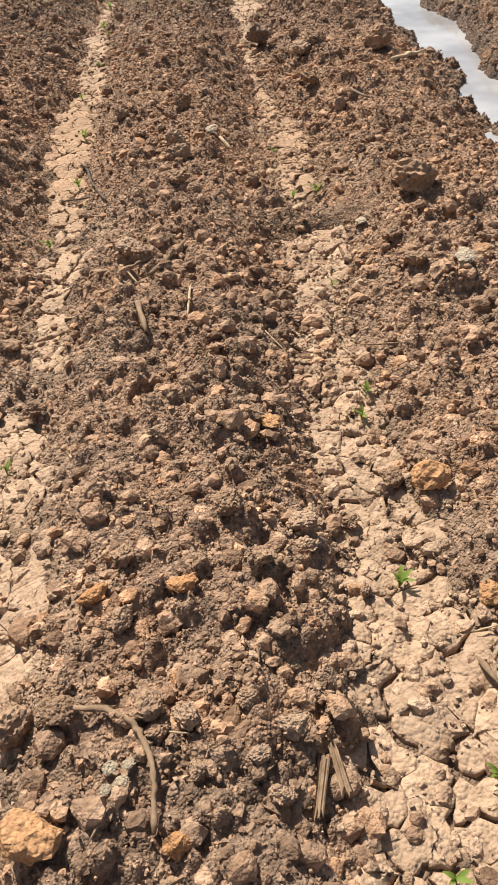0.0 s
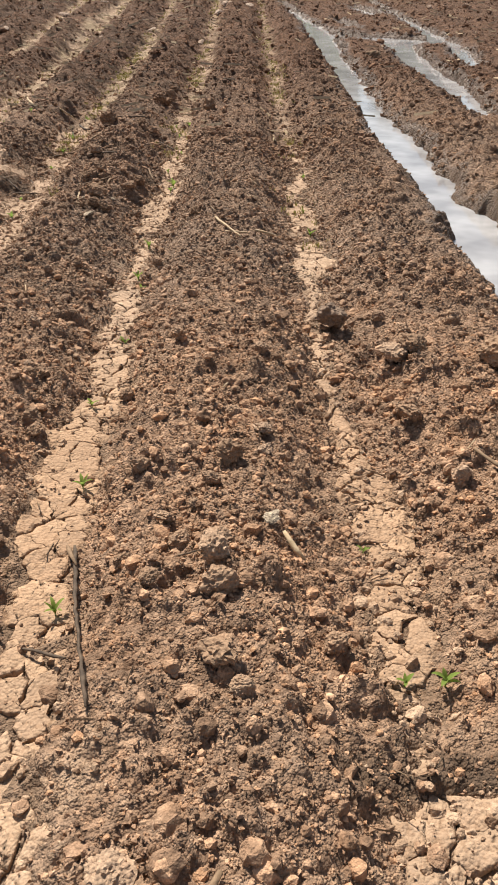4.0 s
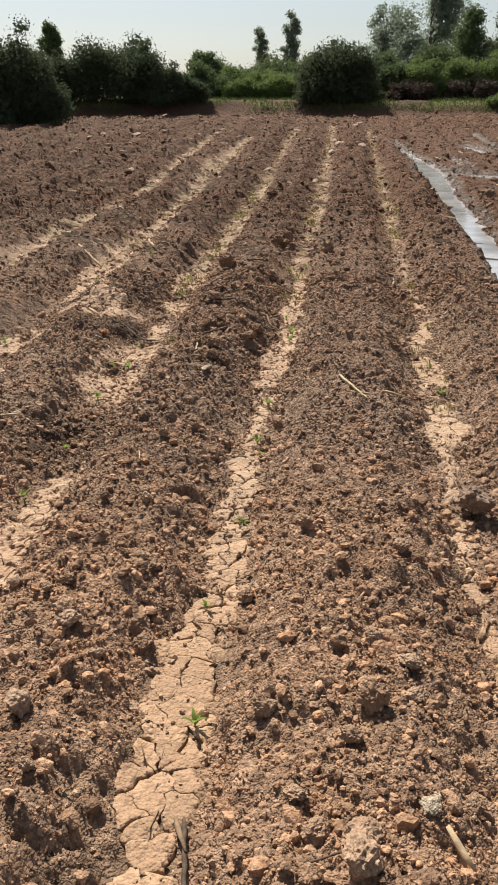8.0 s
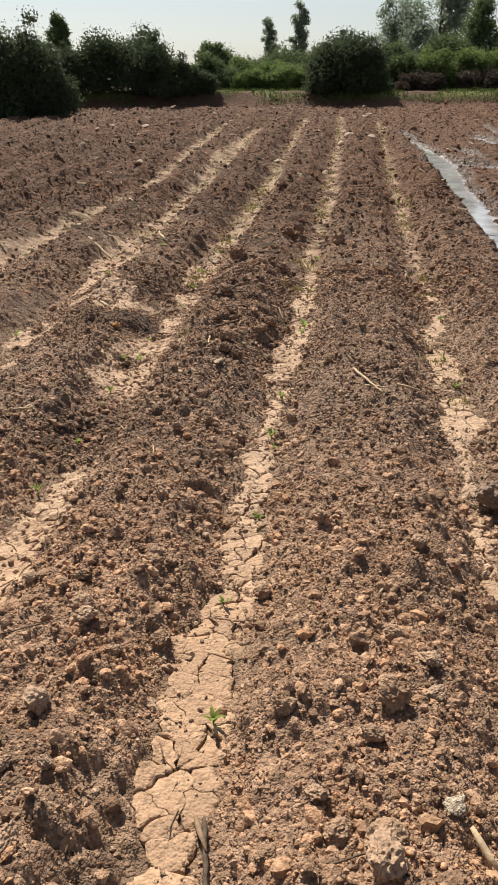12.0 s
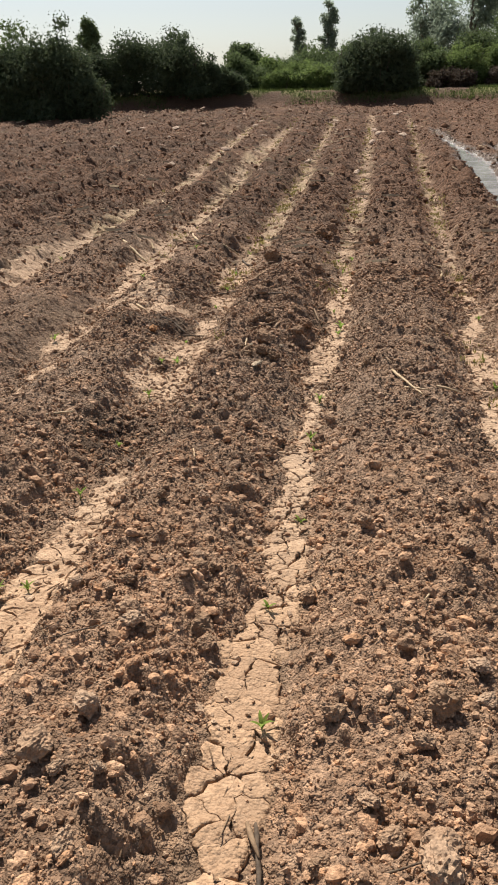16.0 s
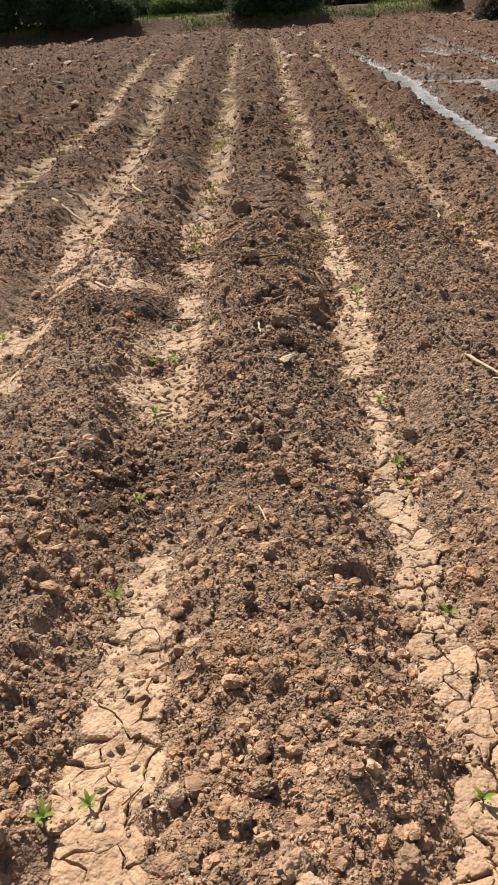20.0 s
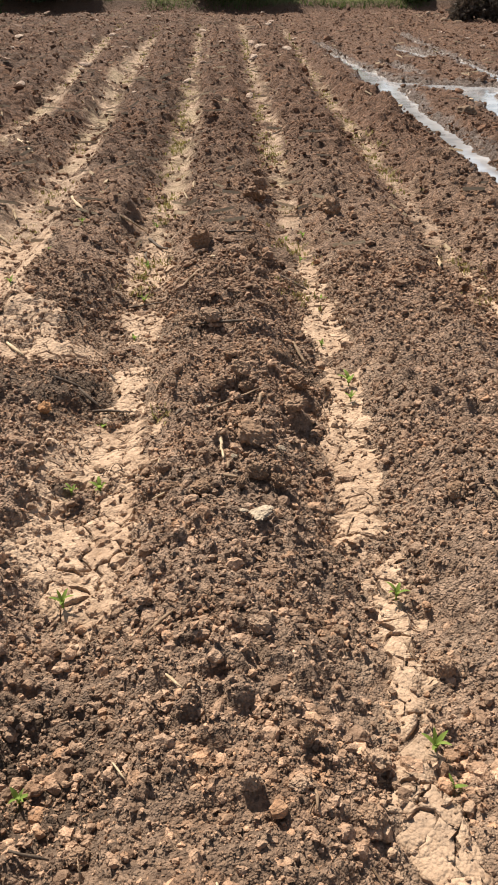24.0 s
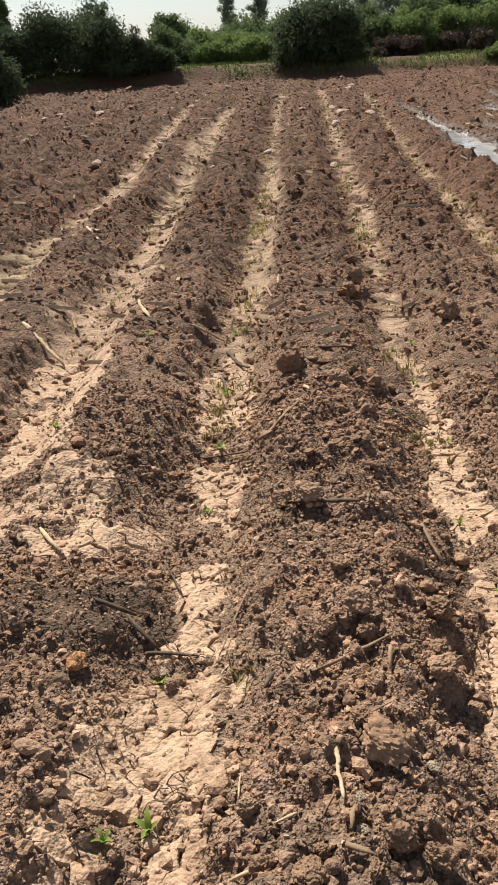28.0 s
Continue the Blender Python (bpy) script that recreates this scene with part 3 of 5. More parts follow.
def build_water():
    ys = np.r_[np.arange(0.9, 6, 0.06), np.arange(6, 30, 0.15)]
    xs = np.arange(1.35, 5.0, 0.06)
    x, y = np.meshgrid(xs, ys)
    on = pool_mask(x.ravel(), y.ravel(), 0.12).reshape(x.shape) > 0.02
    cell = on[:-1, :-1] | on[1:, :-1] | on[:-1, 1:] | on[1:, 1:]
    i = (np.arange(len(ys) - 1)[:, None] * len(xs) + np.arange(len(xs) - 1)[None])[cell]
    v = np.stack([x.ravel(), y.ravel(), rise(y.ravel()) - 0.084], 1)
    f = np.stack([i, i + 1, i + len(xs) + 1, i + len(xs)], 1)
    tagged(new("water", mesh_from("water", v, f, WATER)), "shallow grey muddy water standing in the furrows", "puddle", kind="structure")


build_water()


# ---- clods and crumbs ----
def icosphere(level):
    if level == 0:
        v = np.array([(1, 0, 0), (-1, 0, 0), (0, 1, 0), (0, -1, 0), (0, 0, 1), (0, 0, -1)], float)
        return v, np.array([(0, 2, 4), (2, 1, 4), (1, 3, 4), (3, 0, 4), (2, 0, 5), (1, 2, 5), (3, 1, 5), (0, 3, 5)])
    bm = bmesh.new()
    bmesh.ops.create_icosphere(bm, subdivisions=level, radius=1.0)
    v = np.array([p.co[:] for p in bm.verts])
    f = np.array([[q.index for q in p.verts] for p in bm.faces])
    bm.free()
    return v, f


def cut_lump(v, gen, planes=11, keen=1.0):
    """A lump with broken flat faces, from a ball cut by planes."""
    n = gen.normal(size=(planes, 3))
    n /= np.linalg.norm(n, axis=1)[:, None]
    d = gen.uniform(0.62, 0.95, planes)
    dots = v @ n.T
    r = np.where(dots > 0.05, d / np.maximum(dots, 0.05), 9).min(1)
    r = np.minimum(r, 1.15) ** keen
    return v * r[:, None]


def clod_meshes(count, mat, level=4, seed=5):
    gen = np.random.default_rng(seed)
    v, f = icosphere(level)
    out = []
    for k in range(count):
        p = cut_lump(v, gen, 16 + k % 6, 0.9)
        off = gen.uniform(0, 50, 3)
        bumps = np.array([noise.fractal(Vector(q * 2.2 + off), 1.0, 2.1, 5) + 0.8 * noise.fractal(Vector(q * 6 + off), 0.7, 2.2, 4) for q in p])
        p = p * (1 + 0.2 * bumps + 0.035 * gen.normal(size=len(p)))[:, None] * gen.uniform((0.9, 0.75, 0.6), (1.2, 1.0, 0.85))
        out.append(mesh_from("clod", p * 0.5, f, mat, False))
    return out


def turned(gen, n):
    """n random turns, as matrices."""
    q = gen.normal(size=(n, 4))
    q /= np.linalg.norm(q, axis=1)[:, None]
    w, x, y, z = q.T
    return np.stack([1 - 2 * (y * y + z * z), 2 * (x * y - z * w), 2 * (x * z + y * w), 2 * (x * y + z * w), 1 - 2 * (x * x + z * z), 2 * (y * z - x * w), 2 * (x * z - y * w), 2 * (y * z + x * w), 1 - 2 * (x * x + y * y)], 1).reshape(-1, 3, 3)


def scatter(gen, x, y, size, level, sink=0.25, kinds=14):
    """Joined lumps on the soil at these places."""
    v, f = icosphere(level)
    shapes = np.stack([cut_lump(v, gen, 9, 1.0 if level == 0 else 0.92) * (1 + (0.17, 0.13, 0.1)[level] * gen.normal(size=(len(v), 1))) for _ in range(kinds)])
    z, m, p = soil_height(x, y)
    keep = p < 0.3
    x, y, z, size, m = x[keep], y[keep], z[keep], size[keep], m[keep]
    n = len(x)
    pick = shapes[gen.integers(0, kinds, n)] * gen.uniform(0.65, 1.1, (n, 1, 3))
    pts = np.einsum("nij,nvj->nvi", turned(gen, n), pick) * (size * 0.5)[:, None, None]
    pts[:, :, 2] *= 0.8
    pts += np.stack([x, y, z + size * (0.5 - sink - 0.12 * level) * 0.7], 1)[:, None]
    faces = f[None] + (np.arange(n) * len(v))[:, None, None]
    return pts.reshape(-1, 3), faces.reshape(-1, 3)


def spread(gen, n, y0, y1, power=1.0):
    """Places between the sides of the view, evenly over the ground."""
    y = np.empty(0)
    while len(y) < n:
        c = gen.uniform(y0, y1, n)
        wide = side_right(c) - side_left(c)
        y = np.r_[y, c[gen.uniform(0, (side_right(y1) - side_left(y1)), n) < wide]]
    y = y[:n]
    x = side_left(y) + (side_right(y) - side_left(y)) * gen.uniform(0, 1, n)
    return x, y


def thin_on_mud(gen, x, y, size, keep_mud=0.25):
    keep_mud = keep_mud * 0.35 + 0.3 * smooth(0.0, 0.4, fbm(x, y, 0.2, 67)) + 0.3 * smooth(0.9, 0.3, y) * smooth(-1.0, -0.5, y) * (x > 0.5)
    loose = 0.45 + 0.55 * smooth(-0.3, 0.2, fbm(x, y, 0.3, 69))
    keep = (gen.uniform(0, 1, len(x)) > mud_mask(x, y) * (1 - keep_mud)) & (gen.uniform(0, 1, len(x)) < loose)
    return x[keep], y[keep], size[keep]


def sizes(gen, n, lo, hi, steep):
    """Many small ones and few large ones."""
    return lo * (1 - gen.uniform(0, 1, n) * (1 - (lo / hi) ** steep)) ** (-1 / steep)


def joined(name, pieces, mat, label, category):
    vs, fs, base, flat = [], [], 0, 0
    for level, (v, f) in sorted(pieces, key=lambda p: -p[0]):
        vs.append(v), fs.append(f + base)
        base += len(v)
        flat += len(f)
    return tagged(new(name, mesh_from(name, np.concatenate(vs), np.concatenate(fs), mat, True, flat)), label, category, kind="stuff")


def build_crumbs():
    gen = np.random.default_rng(11)
    soil, mud, clods = [], [], []
    for n, y0, y1, lo, hi, steep, level in ((88000, -1.75, 3.2, 0.0058, 0.02, 1.7, 0), (9500, -1.75, 3.2, 0.013, 0.03, 2.2, 1), (1500, -1.75, 3.2, 0.026, 0.05, 2.2, 2), (60000, 3.0, 6.4, 0.008, 0.024, 1.7, 0), (8500, 3.0, 6.4, 0.015, 0.034, 2.2, 1), (900, 3.0, 6.4, 0.03, 0.055, 2.2, 2), (16000, 3.2, 7.0, 0.011, 0.03, 1.8, 0)):
        x, y = spread(gen, n, y0, y1)
        if y0 == 3.0:
            x = gen.uniform(-1.6, 1.5, n)
        size = sizes(gen, n, lo, hi, steep)
        x, y, size = thin_on_mud(gen, x, y, size, 0.2)
        muddy = gen.uniform(0, 1, len(x)) < np.maximum(0.8 * (mud_mask(x, y) > 0.3), 0.6 * dust_mask(x, y))
        soil.append((level, scatter(gen, x[~muddy], y[~muddy], size[~muddy], level)))
        mud.append((level, scatter(gen, x[muddy], y[muddy], size[muddy], level)))
    for n, x0, x1, y0, y1 in ((420, -1.15, -0.5, 3.2, 4.7), (420, 0.78, 1.2, -1.75, 1.1), (160, 0.08, 0.34, -1.75, 0.5)):
        x, y = gen.uniform(x0, x1, n), gen.uniform(y0, y1, n)
        size = 0.014 + 0.036 * gen.uniform(0, 1, n) ** 2.2
        keep = mud_mask(x, y) > 0.2
        mud.append((2, scatter(gen, x[keep], y[keep], size[keep], 2, 0.42)))
    joined("mud_crumbs", mud, MUD_CRUMB, "pale crumbs of dried mud lying in the furrows", "mud crumbs")
    joined("soil_crumbs", soil, CRUMB, "loose brown crumbs of broken soil on the ridges", "soil crumbs")
    for n, y0, y1, lo, hi, steep, level in ((1500, -1.75, 3.5, 0.03, 0.065, 2.0, 2), (700, -1.75, 0.2, 0.025, 0.06, 1.5, 2), (700, 3.5, 8.0, 0.034, 0.075, 2.0, 2), (6000, 5.5, 12.0, 0.03, 0.08, 2.2, 1), (20000, 5.5, 12.0, 0.018, 0.05, 1.6, 0), (26000, 11.0, 37.0, 0.035, 0.11, 1.8, 0), (500, 11.0, 37.0, 0.11, 0.2, 2.0, 1)):
        x, y = spread(gen, n, y0, y1)
        size = sizes(gen, n, lo, hi, steep)
        x, y, size = thin_on_mud(gen, x, y, size, 0.12)
        clods.append((level, scatter(gen, x, y, size, level, 0.3)))
    joined("loose_clods", clods, CRUMB, "small angular clods of dry brown soil", "soil clods")


build_crumbs()

BROWN_CLODS = [
    (0.63, -1.55, 0.038), (0.72, -1.52, 0.044), (0.6, -1.48, 0.039), (0.69, -1.47, 0.035), (0.54, -1.42, 0.045), (0.74, -1.42, 0.05), (0.58, -1.4, 0.054), (0.53, -1.38, 0.059), (0.68, -1.38, 0.046), (0.3, -1.37, 0.089), (0.38, -1.32, 0.053), (0.47, -1.2, 0.059), (0.91, -1.11, 0.032), (0.72, -1.1, 0.052), (0.47, -1.06, 0.058), (0.8, -0.99, 0.061), (0.67, -0.97, 0.076), (0.83, -0.94, 0.046), (0.91, -0.93, 0.046), (0.39, -0.9, 0.08), (1.02, -0.82, 0.055), (0.53, -0.72, 0.049), (0.21, -0.5, 0.064), (1.23, -0.05, 0.066), (1.46, 0.06, 0.079), (0.48, 0.13, 0.094), (1.2, 0.14, 0.079), (0.41, 0.18, 0.088), (1.34, 0.44, 0.157), (0.62, 0.55, 0.064)]
BROWN_CLODS += [
    (0.57, 0.63, 0.101), (0.82, 0.73, 0.072), (0.56, 0.84, 0.096), (0.41, 0.85, 0.055), (-0.14, 0.9, 0.06), (0.55, 0.94, 0.1), (0.33, 0.97, 0.054), (0.46, 1.03, 0.072), (-0.23, 1.09, 0.046), (-0.14, 1.1, 0.039), (-0.29, 1.13, 0.094), (0.49, 1.18, 0.038), (0.53, 1.28, 0.053), (-0.24, 1.3, 0.085), (1.22, 1.34, 0.077), (0.33, 1.35, 0.06), (0.58, 1.39, 0.083), (0.68, 1.43, 0.057), (-0.12, 1.52, 0.053), (0.68, 1.56, 0.064), (-0.22, 1.61, 0.078), (0.59, 1.64, 0.066), (-0.05, 1.69, 0.088), (1.15, 1.71, 0.096), (-0.33, 1.76, 0.042), (-0.3, 1.83, 0.054), (0.22, 1.91, 0.06), (-0.1, 1.92, 0.06), (-0.07, 1.96, 0.061), (-0.12, 1.97, 0.052)]
BROWN_CLODS += [
    (-0.17, 1.99, 0.035), (1.5, 2.06, 0.181), (0.68, 2.09, 0.062), (1.23, 2.13, 0.12), (0.38, 2.24, 0.065), (1.22, 2.32, 0.074), (-0.34, 2.36, 0.043), (-0.19, 2.38, 0.057), (1.43, 2.42, 0.099), (-0.21, 2.44, 0.044), (0.96, 2.54, 0.123), (-0.29, 2.55, 0.051), (1.16, 2.56, 0.068), (-0.46, 2.76, 0.046), (-0.57, 2.89, 0.051), (-0.04, 2.95, 0.063), (-0.26, 2.98, 0.049), (-0.17, 2.99, 0.049), (-0.01, 3.09, 0.073), (-0.15, 3.09, 0.053), (0.19, 3.35, 0.065), (0.18, 3.39, 0.046), (-0.24, 3.41, 0.059), (-0.52, 3.55, 0.072), (0.35, 3.96, 0.083), (-0.39, 3.98, 0.066), (-0.48, 4.01, 0.056), (-0.16, 4.03, 0.062), (-0.37, 4.04, 0.039), (-0.23, 4.05, 0.073)]
BROWN_CLODS += [
    (-0.52, 4.13, 0.054), (-0.4, 4.22, 0.036), (-0.24, 4.25, 0.116), (-0.29, 4.33, 0.061), (-0.15, 4.35, 0.045), (1.46, 4.37, 0.121), (-0.25, 4.45, 0.059), (-0.01, 4.49, 0.049), (-0.74, 4.56, 0.043), (-0.09, 4.61, 0.089), (-0.26, 4.62, 0.071), (-0.36, 4.63, 0.057), (-0.06, 4.79, 0.086), (-0.51, 4.82, 0.064), (-0.32, 4.89, 0.062), (-0.4, 5.25, 0.098), (-0.49, 5.25, 0.089), (-0.28, 6.34, 0.123), (-0.23, 6.44, 0.086), (-0.5, 6.48, 0.138), (0.31, 7.17, 0.153), (0.29, 7.37, 0.183), (-0.17, 7.91, 0.264), (-0.14, 8.27, 0.187), (-0.15, 8.83, 0.124)]
ORANGE_CLODS = [
    (0.57, -1.58, 0.042), (0.37, -1.56, 0.08), (1.12, -1.17, 0.059), (0.58, -1.15, 0.05), (0.42, -1.14, 0.056), (1.08, -0.87, 0.085), (0.77, -0.69, 0.05), (-0.97, 4.55, 0.061)]
PALE_SHARDS = [
    (0.69, 1.11, 0.05), (-0.3, 4.08, 0.027), (-0.15, 4.24, 0.032), (0.47, -1.47, 0.026), (0.5, -1.47, 0.024), (0.49, -1.49, 0.03), (0.47, -1.5, 0.018), (0.47, -1.51, 0.018), (-0.3, 4.13, 0.022), (-0.39, 4.51, 0.024), (-0.77, 4.62, 0.03)]
BROWN_CLODS += [(0.55, 1.01, 0.087), (0.81, -1.04, 0.056), (0.38, -1.37, 0.063), (1.07, -0.78, 0.07), (0.57, 1.45, 0.062), (1.16, 2.12, 0.107), (-0.03, 1.64, 0.061), (1.47, 4.46, 0.097), (0.79, 1.18, 0.05), (0.42, 1.11, 0.055), (-0.19, 7.79, 0.151), (-0.47, 6.57, 0.091), (-0.09, 4.53, 0.091), (-0.28, 4.68, 0.089), (-0.24, 4.5, 0.041), (-0.29, 4.49, 0.041), (-0.28, 3.98, 0.045), (0.33, 4.99, 0.051), (-0.24, 1.66, 0.076)]
ORANGE_CLODS += [(0.57, -1.31, 0.032), (0.73, -0.94, 0.032)]
PALE_SHARDS += [(1.34, -0.14, 0.062), (1.14, 0.31, 0.044), (-0.22, 3.84, 0.081), (-0.27, 3.85, 0.03)]
SEEDLINGS = [
    (0.95, -1.62), (1.05, -1.48), (0.98, -1.09), (0.17, -0.68), (0.99, -0.59), (1.02, -0.5), (1.01, 0.03), (0.14, 0.38), (1.04, 0.64), (0.96, 0.65), (0.19, 0.85), (0.93, 1.11), (0.16, 1.38), (-0.72, 1.83), (0.11, 1.86), (-0.64, 1.87), (0.15, 2.4), (-0.69, 2.48), (-0.72, 3.04), (0.14, 3.05), (0.12, 3.13), (-0.73, 3.58), (0.12, 3.61), (0.98, 3.87), (-0.8, 4.1), (-0.72, 4.14), (0.97, 4.34), (-1.58, 4.48), (-0.78, 4.59), (0.14, 4.77), (0.15, 4.91), (1.02, 5.19), (0.08, 5.33), (-0.76, 5.44), (-0.76, 5.89), (0.13, 5.93), (-1.43, 5.94), (-1.32, 6.38), (-0.8, 6.49), (0.07, 6.6), (-1.25, 7.04), (0.01, 7.06), (-2.55, 7.09), (0.12, 7.15), (-0.83, 7.42)]
SEEDLINGS += [
    (-2.51, 7.66)]
PALE_STICKS = [
    (0.004, (0.51, -1.41), (0.59, -1.43)), (0.006, (1.12, -1.23), (1.08, -1.23)), (0.004, (0.78, -0.26), (0.84, -0.36)), (0.008, (0.6, -0.09), (0.59, -0.26)), (0.008, (0.4, 0.05), (0.46, -0.04)), (0.025, (0.72, 1.08), (0.77, 1.01)), (0.006, (1.18, 1.35), (1.29, 1.48)), (0.042, (1.52, 1.76), (1.76, 2.17)), (0.007, (0.58, 1.88), (0.55, 1.81)), (0.007, (-0.32, 2.79), (-0.29, 2.68)), (0.005, (-0.53, 3.06), (-0.5, 3.02)), (0.016, (-1.07, 3.1), (-0.95, 3.14)), (0.008, (-0.44, 3.25), (-0.4, 3.2)), (0.006, (0.46, 3.49), (0.39, 3.45)), (0.011, (0.52, 3.56), (0.64, 3.48)), (0.016, (0.67, 3.58), (0.79, 3.6)), (0.014, (0.46, 3.76), (0.6, 3.41)), (0.009, (-0.54, 4), (-0.47, 4.01))]
PALE_STICKS += [
    (0.008, (-0.42, 4.12), (-0.46, 4.08)), (0.006, (-0.54, 4.24), (-0.54, 4.17)), (0.01, (0.63, 4.28), (0.69, 4.26)), (0.011, (-0.34, 4.3), (-0.34, 4.21), (-0.33, 4.13)), (0.018, (-1.27, 5.21), (-1.17, 5.09)), (0.028, (-0.43, 6.24), (-0.41, 6.11)), (0.016, (-1.04, 7.21), (-0.89, 7.32)), (0.028, (-1.99, 7.25), (-1.85, 7.09), (-1.68, 6.91)), (0.027, (-1.43, 7.67), (-1.3, 7.35)), (0.029, (-2.42, 10.29), (-2.13, 9.64)), (0.033, (-2.7, 11.02), (-2.23, 9.99))]
BROWN_STICKS = [
    (0.003, (0.48, -1.53), (0.45, -1.58)), (0.024, (0.79, -1.42), (0.76, -1.55)), (0.012, (0.41, -1.36), (0.5, -1.39), (0.54, -1.48), (0.54, -1.57)), (0.013, (1.07, -1.28), (1.09, -1.34)), (0.007, (1.04, -0.31), (1.14, -0.36)), (0.005, (0.34, -0.29), (0.39, -0.19)), (0.024, (0.46, -0.18), (0.49, -0.35)), (0.003, (0.71, -0.14), (0.62, -0.21)), (0.024, (0.49, -0.01), (0.59, 0.18)), (0.015, (0.33, 0.05), (0.44, 0.07), (0.48, 0.11)), (0.013, (0.17, 1.1), (0.21, 1.01)), (0.005, (0.13, 1.12), (0.12, 1.05)), (0.018, (1.28, 1.44), (1.35, 1.35)), (0.009, (-0.14, 2.98), (-0.14, 2.94)), (0.012, (-0.44, 3.47), (-0.51, 3.4)), (0.009, (0.43, 3.94), (0.46, 3.86)), (0.013, (-0.33, 4.03), (-0.28, 4.01)), (0.016, (-0.31, 4.11), (-0.32, 4.06))]
BROWN_STICKS += [
    (0.006, (-0.29, 4.33), (-0.21, 4.38)), (0.011, (-0.38, 4.51), (-0.2, 4.6)), (0.027, (0.64, 4.55), (0.7, 4.46)), (0.016, (-0.21, 4.56), (-0.21, 4.5)), (0.048, (0.69, 4.72), (0.75, 4.6)), (0.006, (-0.57, 4.89), (-0.63, 4.64)), (0.016, (-0.05, 5.27), (-0, 5.12)), (0.016, (-0.41, 6.14), (-0.51, 5.95), (-0.59, 5.8))]
DARK_STICKS = [
    (0.01, (0.14, 0.74), (0.25, 0.68)), (0.005, (0.45, 0.94), (0.51, 0.98), (0.57, 1.02)), (0.011, (0.19, 1.1), (0.24, 0.83), (0.33, 0.49)), (0.006, (-0.42, 1.53), (-0.23, 1.63)), (0.007, (-0.72, 2.76), (-0.69, 2.75)), (0.01, (-0.61, 2.81), (-0.55, 2.72)), (0.009, (-0.69, 2.88), (-0.62, 2.88)), (0.015, (-0.48, 4.5), (-0.5, 4.44)), (0.014, (-0.83, 4.68), (-0.69, 4.67)), (0.015, (-0.89, 4.76), (-0.79, 4.68)), (0.019, (-0.98, 4.79), (-0.87, 4.79)), (0.009, (-0.85, 5.11), (-0.77, 4.94)), (0.016, (-0.48, 5.27), (-0.39, 5.24), (-0.25, 5.21)), (0.011, (-0.83, 5.86), (-0.64, 5.84)), (0.016, (-1.44, 5.97), (-1.26, 5.76)), (0.012, (-0.06, 6.22), (0.07, 6.09)), (0.016, (-0.46, 6.77), (-0.21, 6.74)), (0.016, (-0.84, 6.81), (-0.83, 6.65), (-0.79, 6.5))]
DARK_STICKS += [
    (0.02, (-0.86, 7.15), (-0.77, 6.89), (-0.71, 6.8)), (0.04, (-2.39, 7.91), (-2.02, 7.69)), (0.038, (-3.84, 10.71), (-2.84, 9.16)), (0.046, (-3.91, 10.88), (-3.18, 9.55))]
BROWN_CLODS = [c for c in BROWN_CLODS if c[:2] != (0.96, 2.54)]


def place_clods(places, kinds, label, category, group, name, flat=1.0, seed=3, lift=0.0):
    gen = np.random.default_rng(seed)
    for x, y, size in places:
        size = min(size, 0.16 if y < 12 else 0.4) * 0.95
        me = kinds[gen.integers(0, len(kinds))]
        ob = tagged(new(name, me), label, category, group)
        z = ground_z(x, y)
        ob.matrix_world = Matrix.LocRotScale((x, y, z + lift + size * 0.32 * flat + (0.008 if flat == 0.5 else 0.03 if flat == 0.45 else 0.0)), Euler(gen.uniform((-0.4, -0.4, 0), (0.4, 0.4, 6.3))), Vector((size, size, size * 0.9 * flat)))


place_clods(BROWN_CLODS, clod_meshes(9, CLOD, 4), "rough lump of dry brown soil lying on the ridge", "clod", "larger clods on the field", "clod")
place_clods([(0.965, 2.56, 0.16)], clod_meshes(1, DAMP, 4, 17), "large dark round lump of damp soil in the furrow", "clod", "larger clods on the field", "clod", lift=0.025)
place_clods([(2.5, 12.6, 0.26), (2.95, 14.0, 0.2)], clod_meshes(2, PALE, 3, 19), "pale stone lying beside the flooded furrow", "stone", "pale stones", "stone", 0.7)
place_clods([(6.1 + 0.42 * i, 30.6 - 0.55 * i + 0.3 * math.sin(i * 2.1), 0.3 + 0.12 * math.sin(i * 1.7)) for i in range(8)], clod_meshes(3, PALE, 3, 25), "pale dry slab of earth thrown up at the field edge", "clod", "slabs at the field edge", "clod", 0.6)
slab_gen = np.random.default_rng(83)
FAR_SLABS = [(x, y, size) for x, y, size in zip(slab_gen.uniform(-9.0, 8.0, 110), slab_gen.uniform(14.0, 35.5, 110), slab_gen.uniform(0.08, 0.26, 110)) if -0.42 * y + 2 < x < 0.28 * y and not 1.2 < x < 4.6]
place_clods(FAR_SLABS, clod_meshes(5, SLAB, 3, 27), "pale pinkish slab of dry earth on the far rows", "clod", "pale slabs on the far rows", "clod", 0.45)
place_clods(ORANGE_CLODS, clod_meshes(4, ORANGE, 3, 9), "rust-orange lump of clay soil among brown crumbs", "clod", "larger clods on the field", "clod")
place_clods(PALE_SHARDS, clod_meshes(3, PALE, 3, 13), "small pale shard of stone on the soil", "stone", "pale stones", "stone", 0.5)


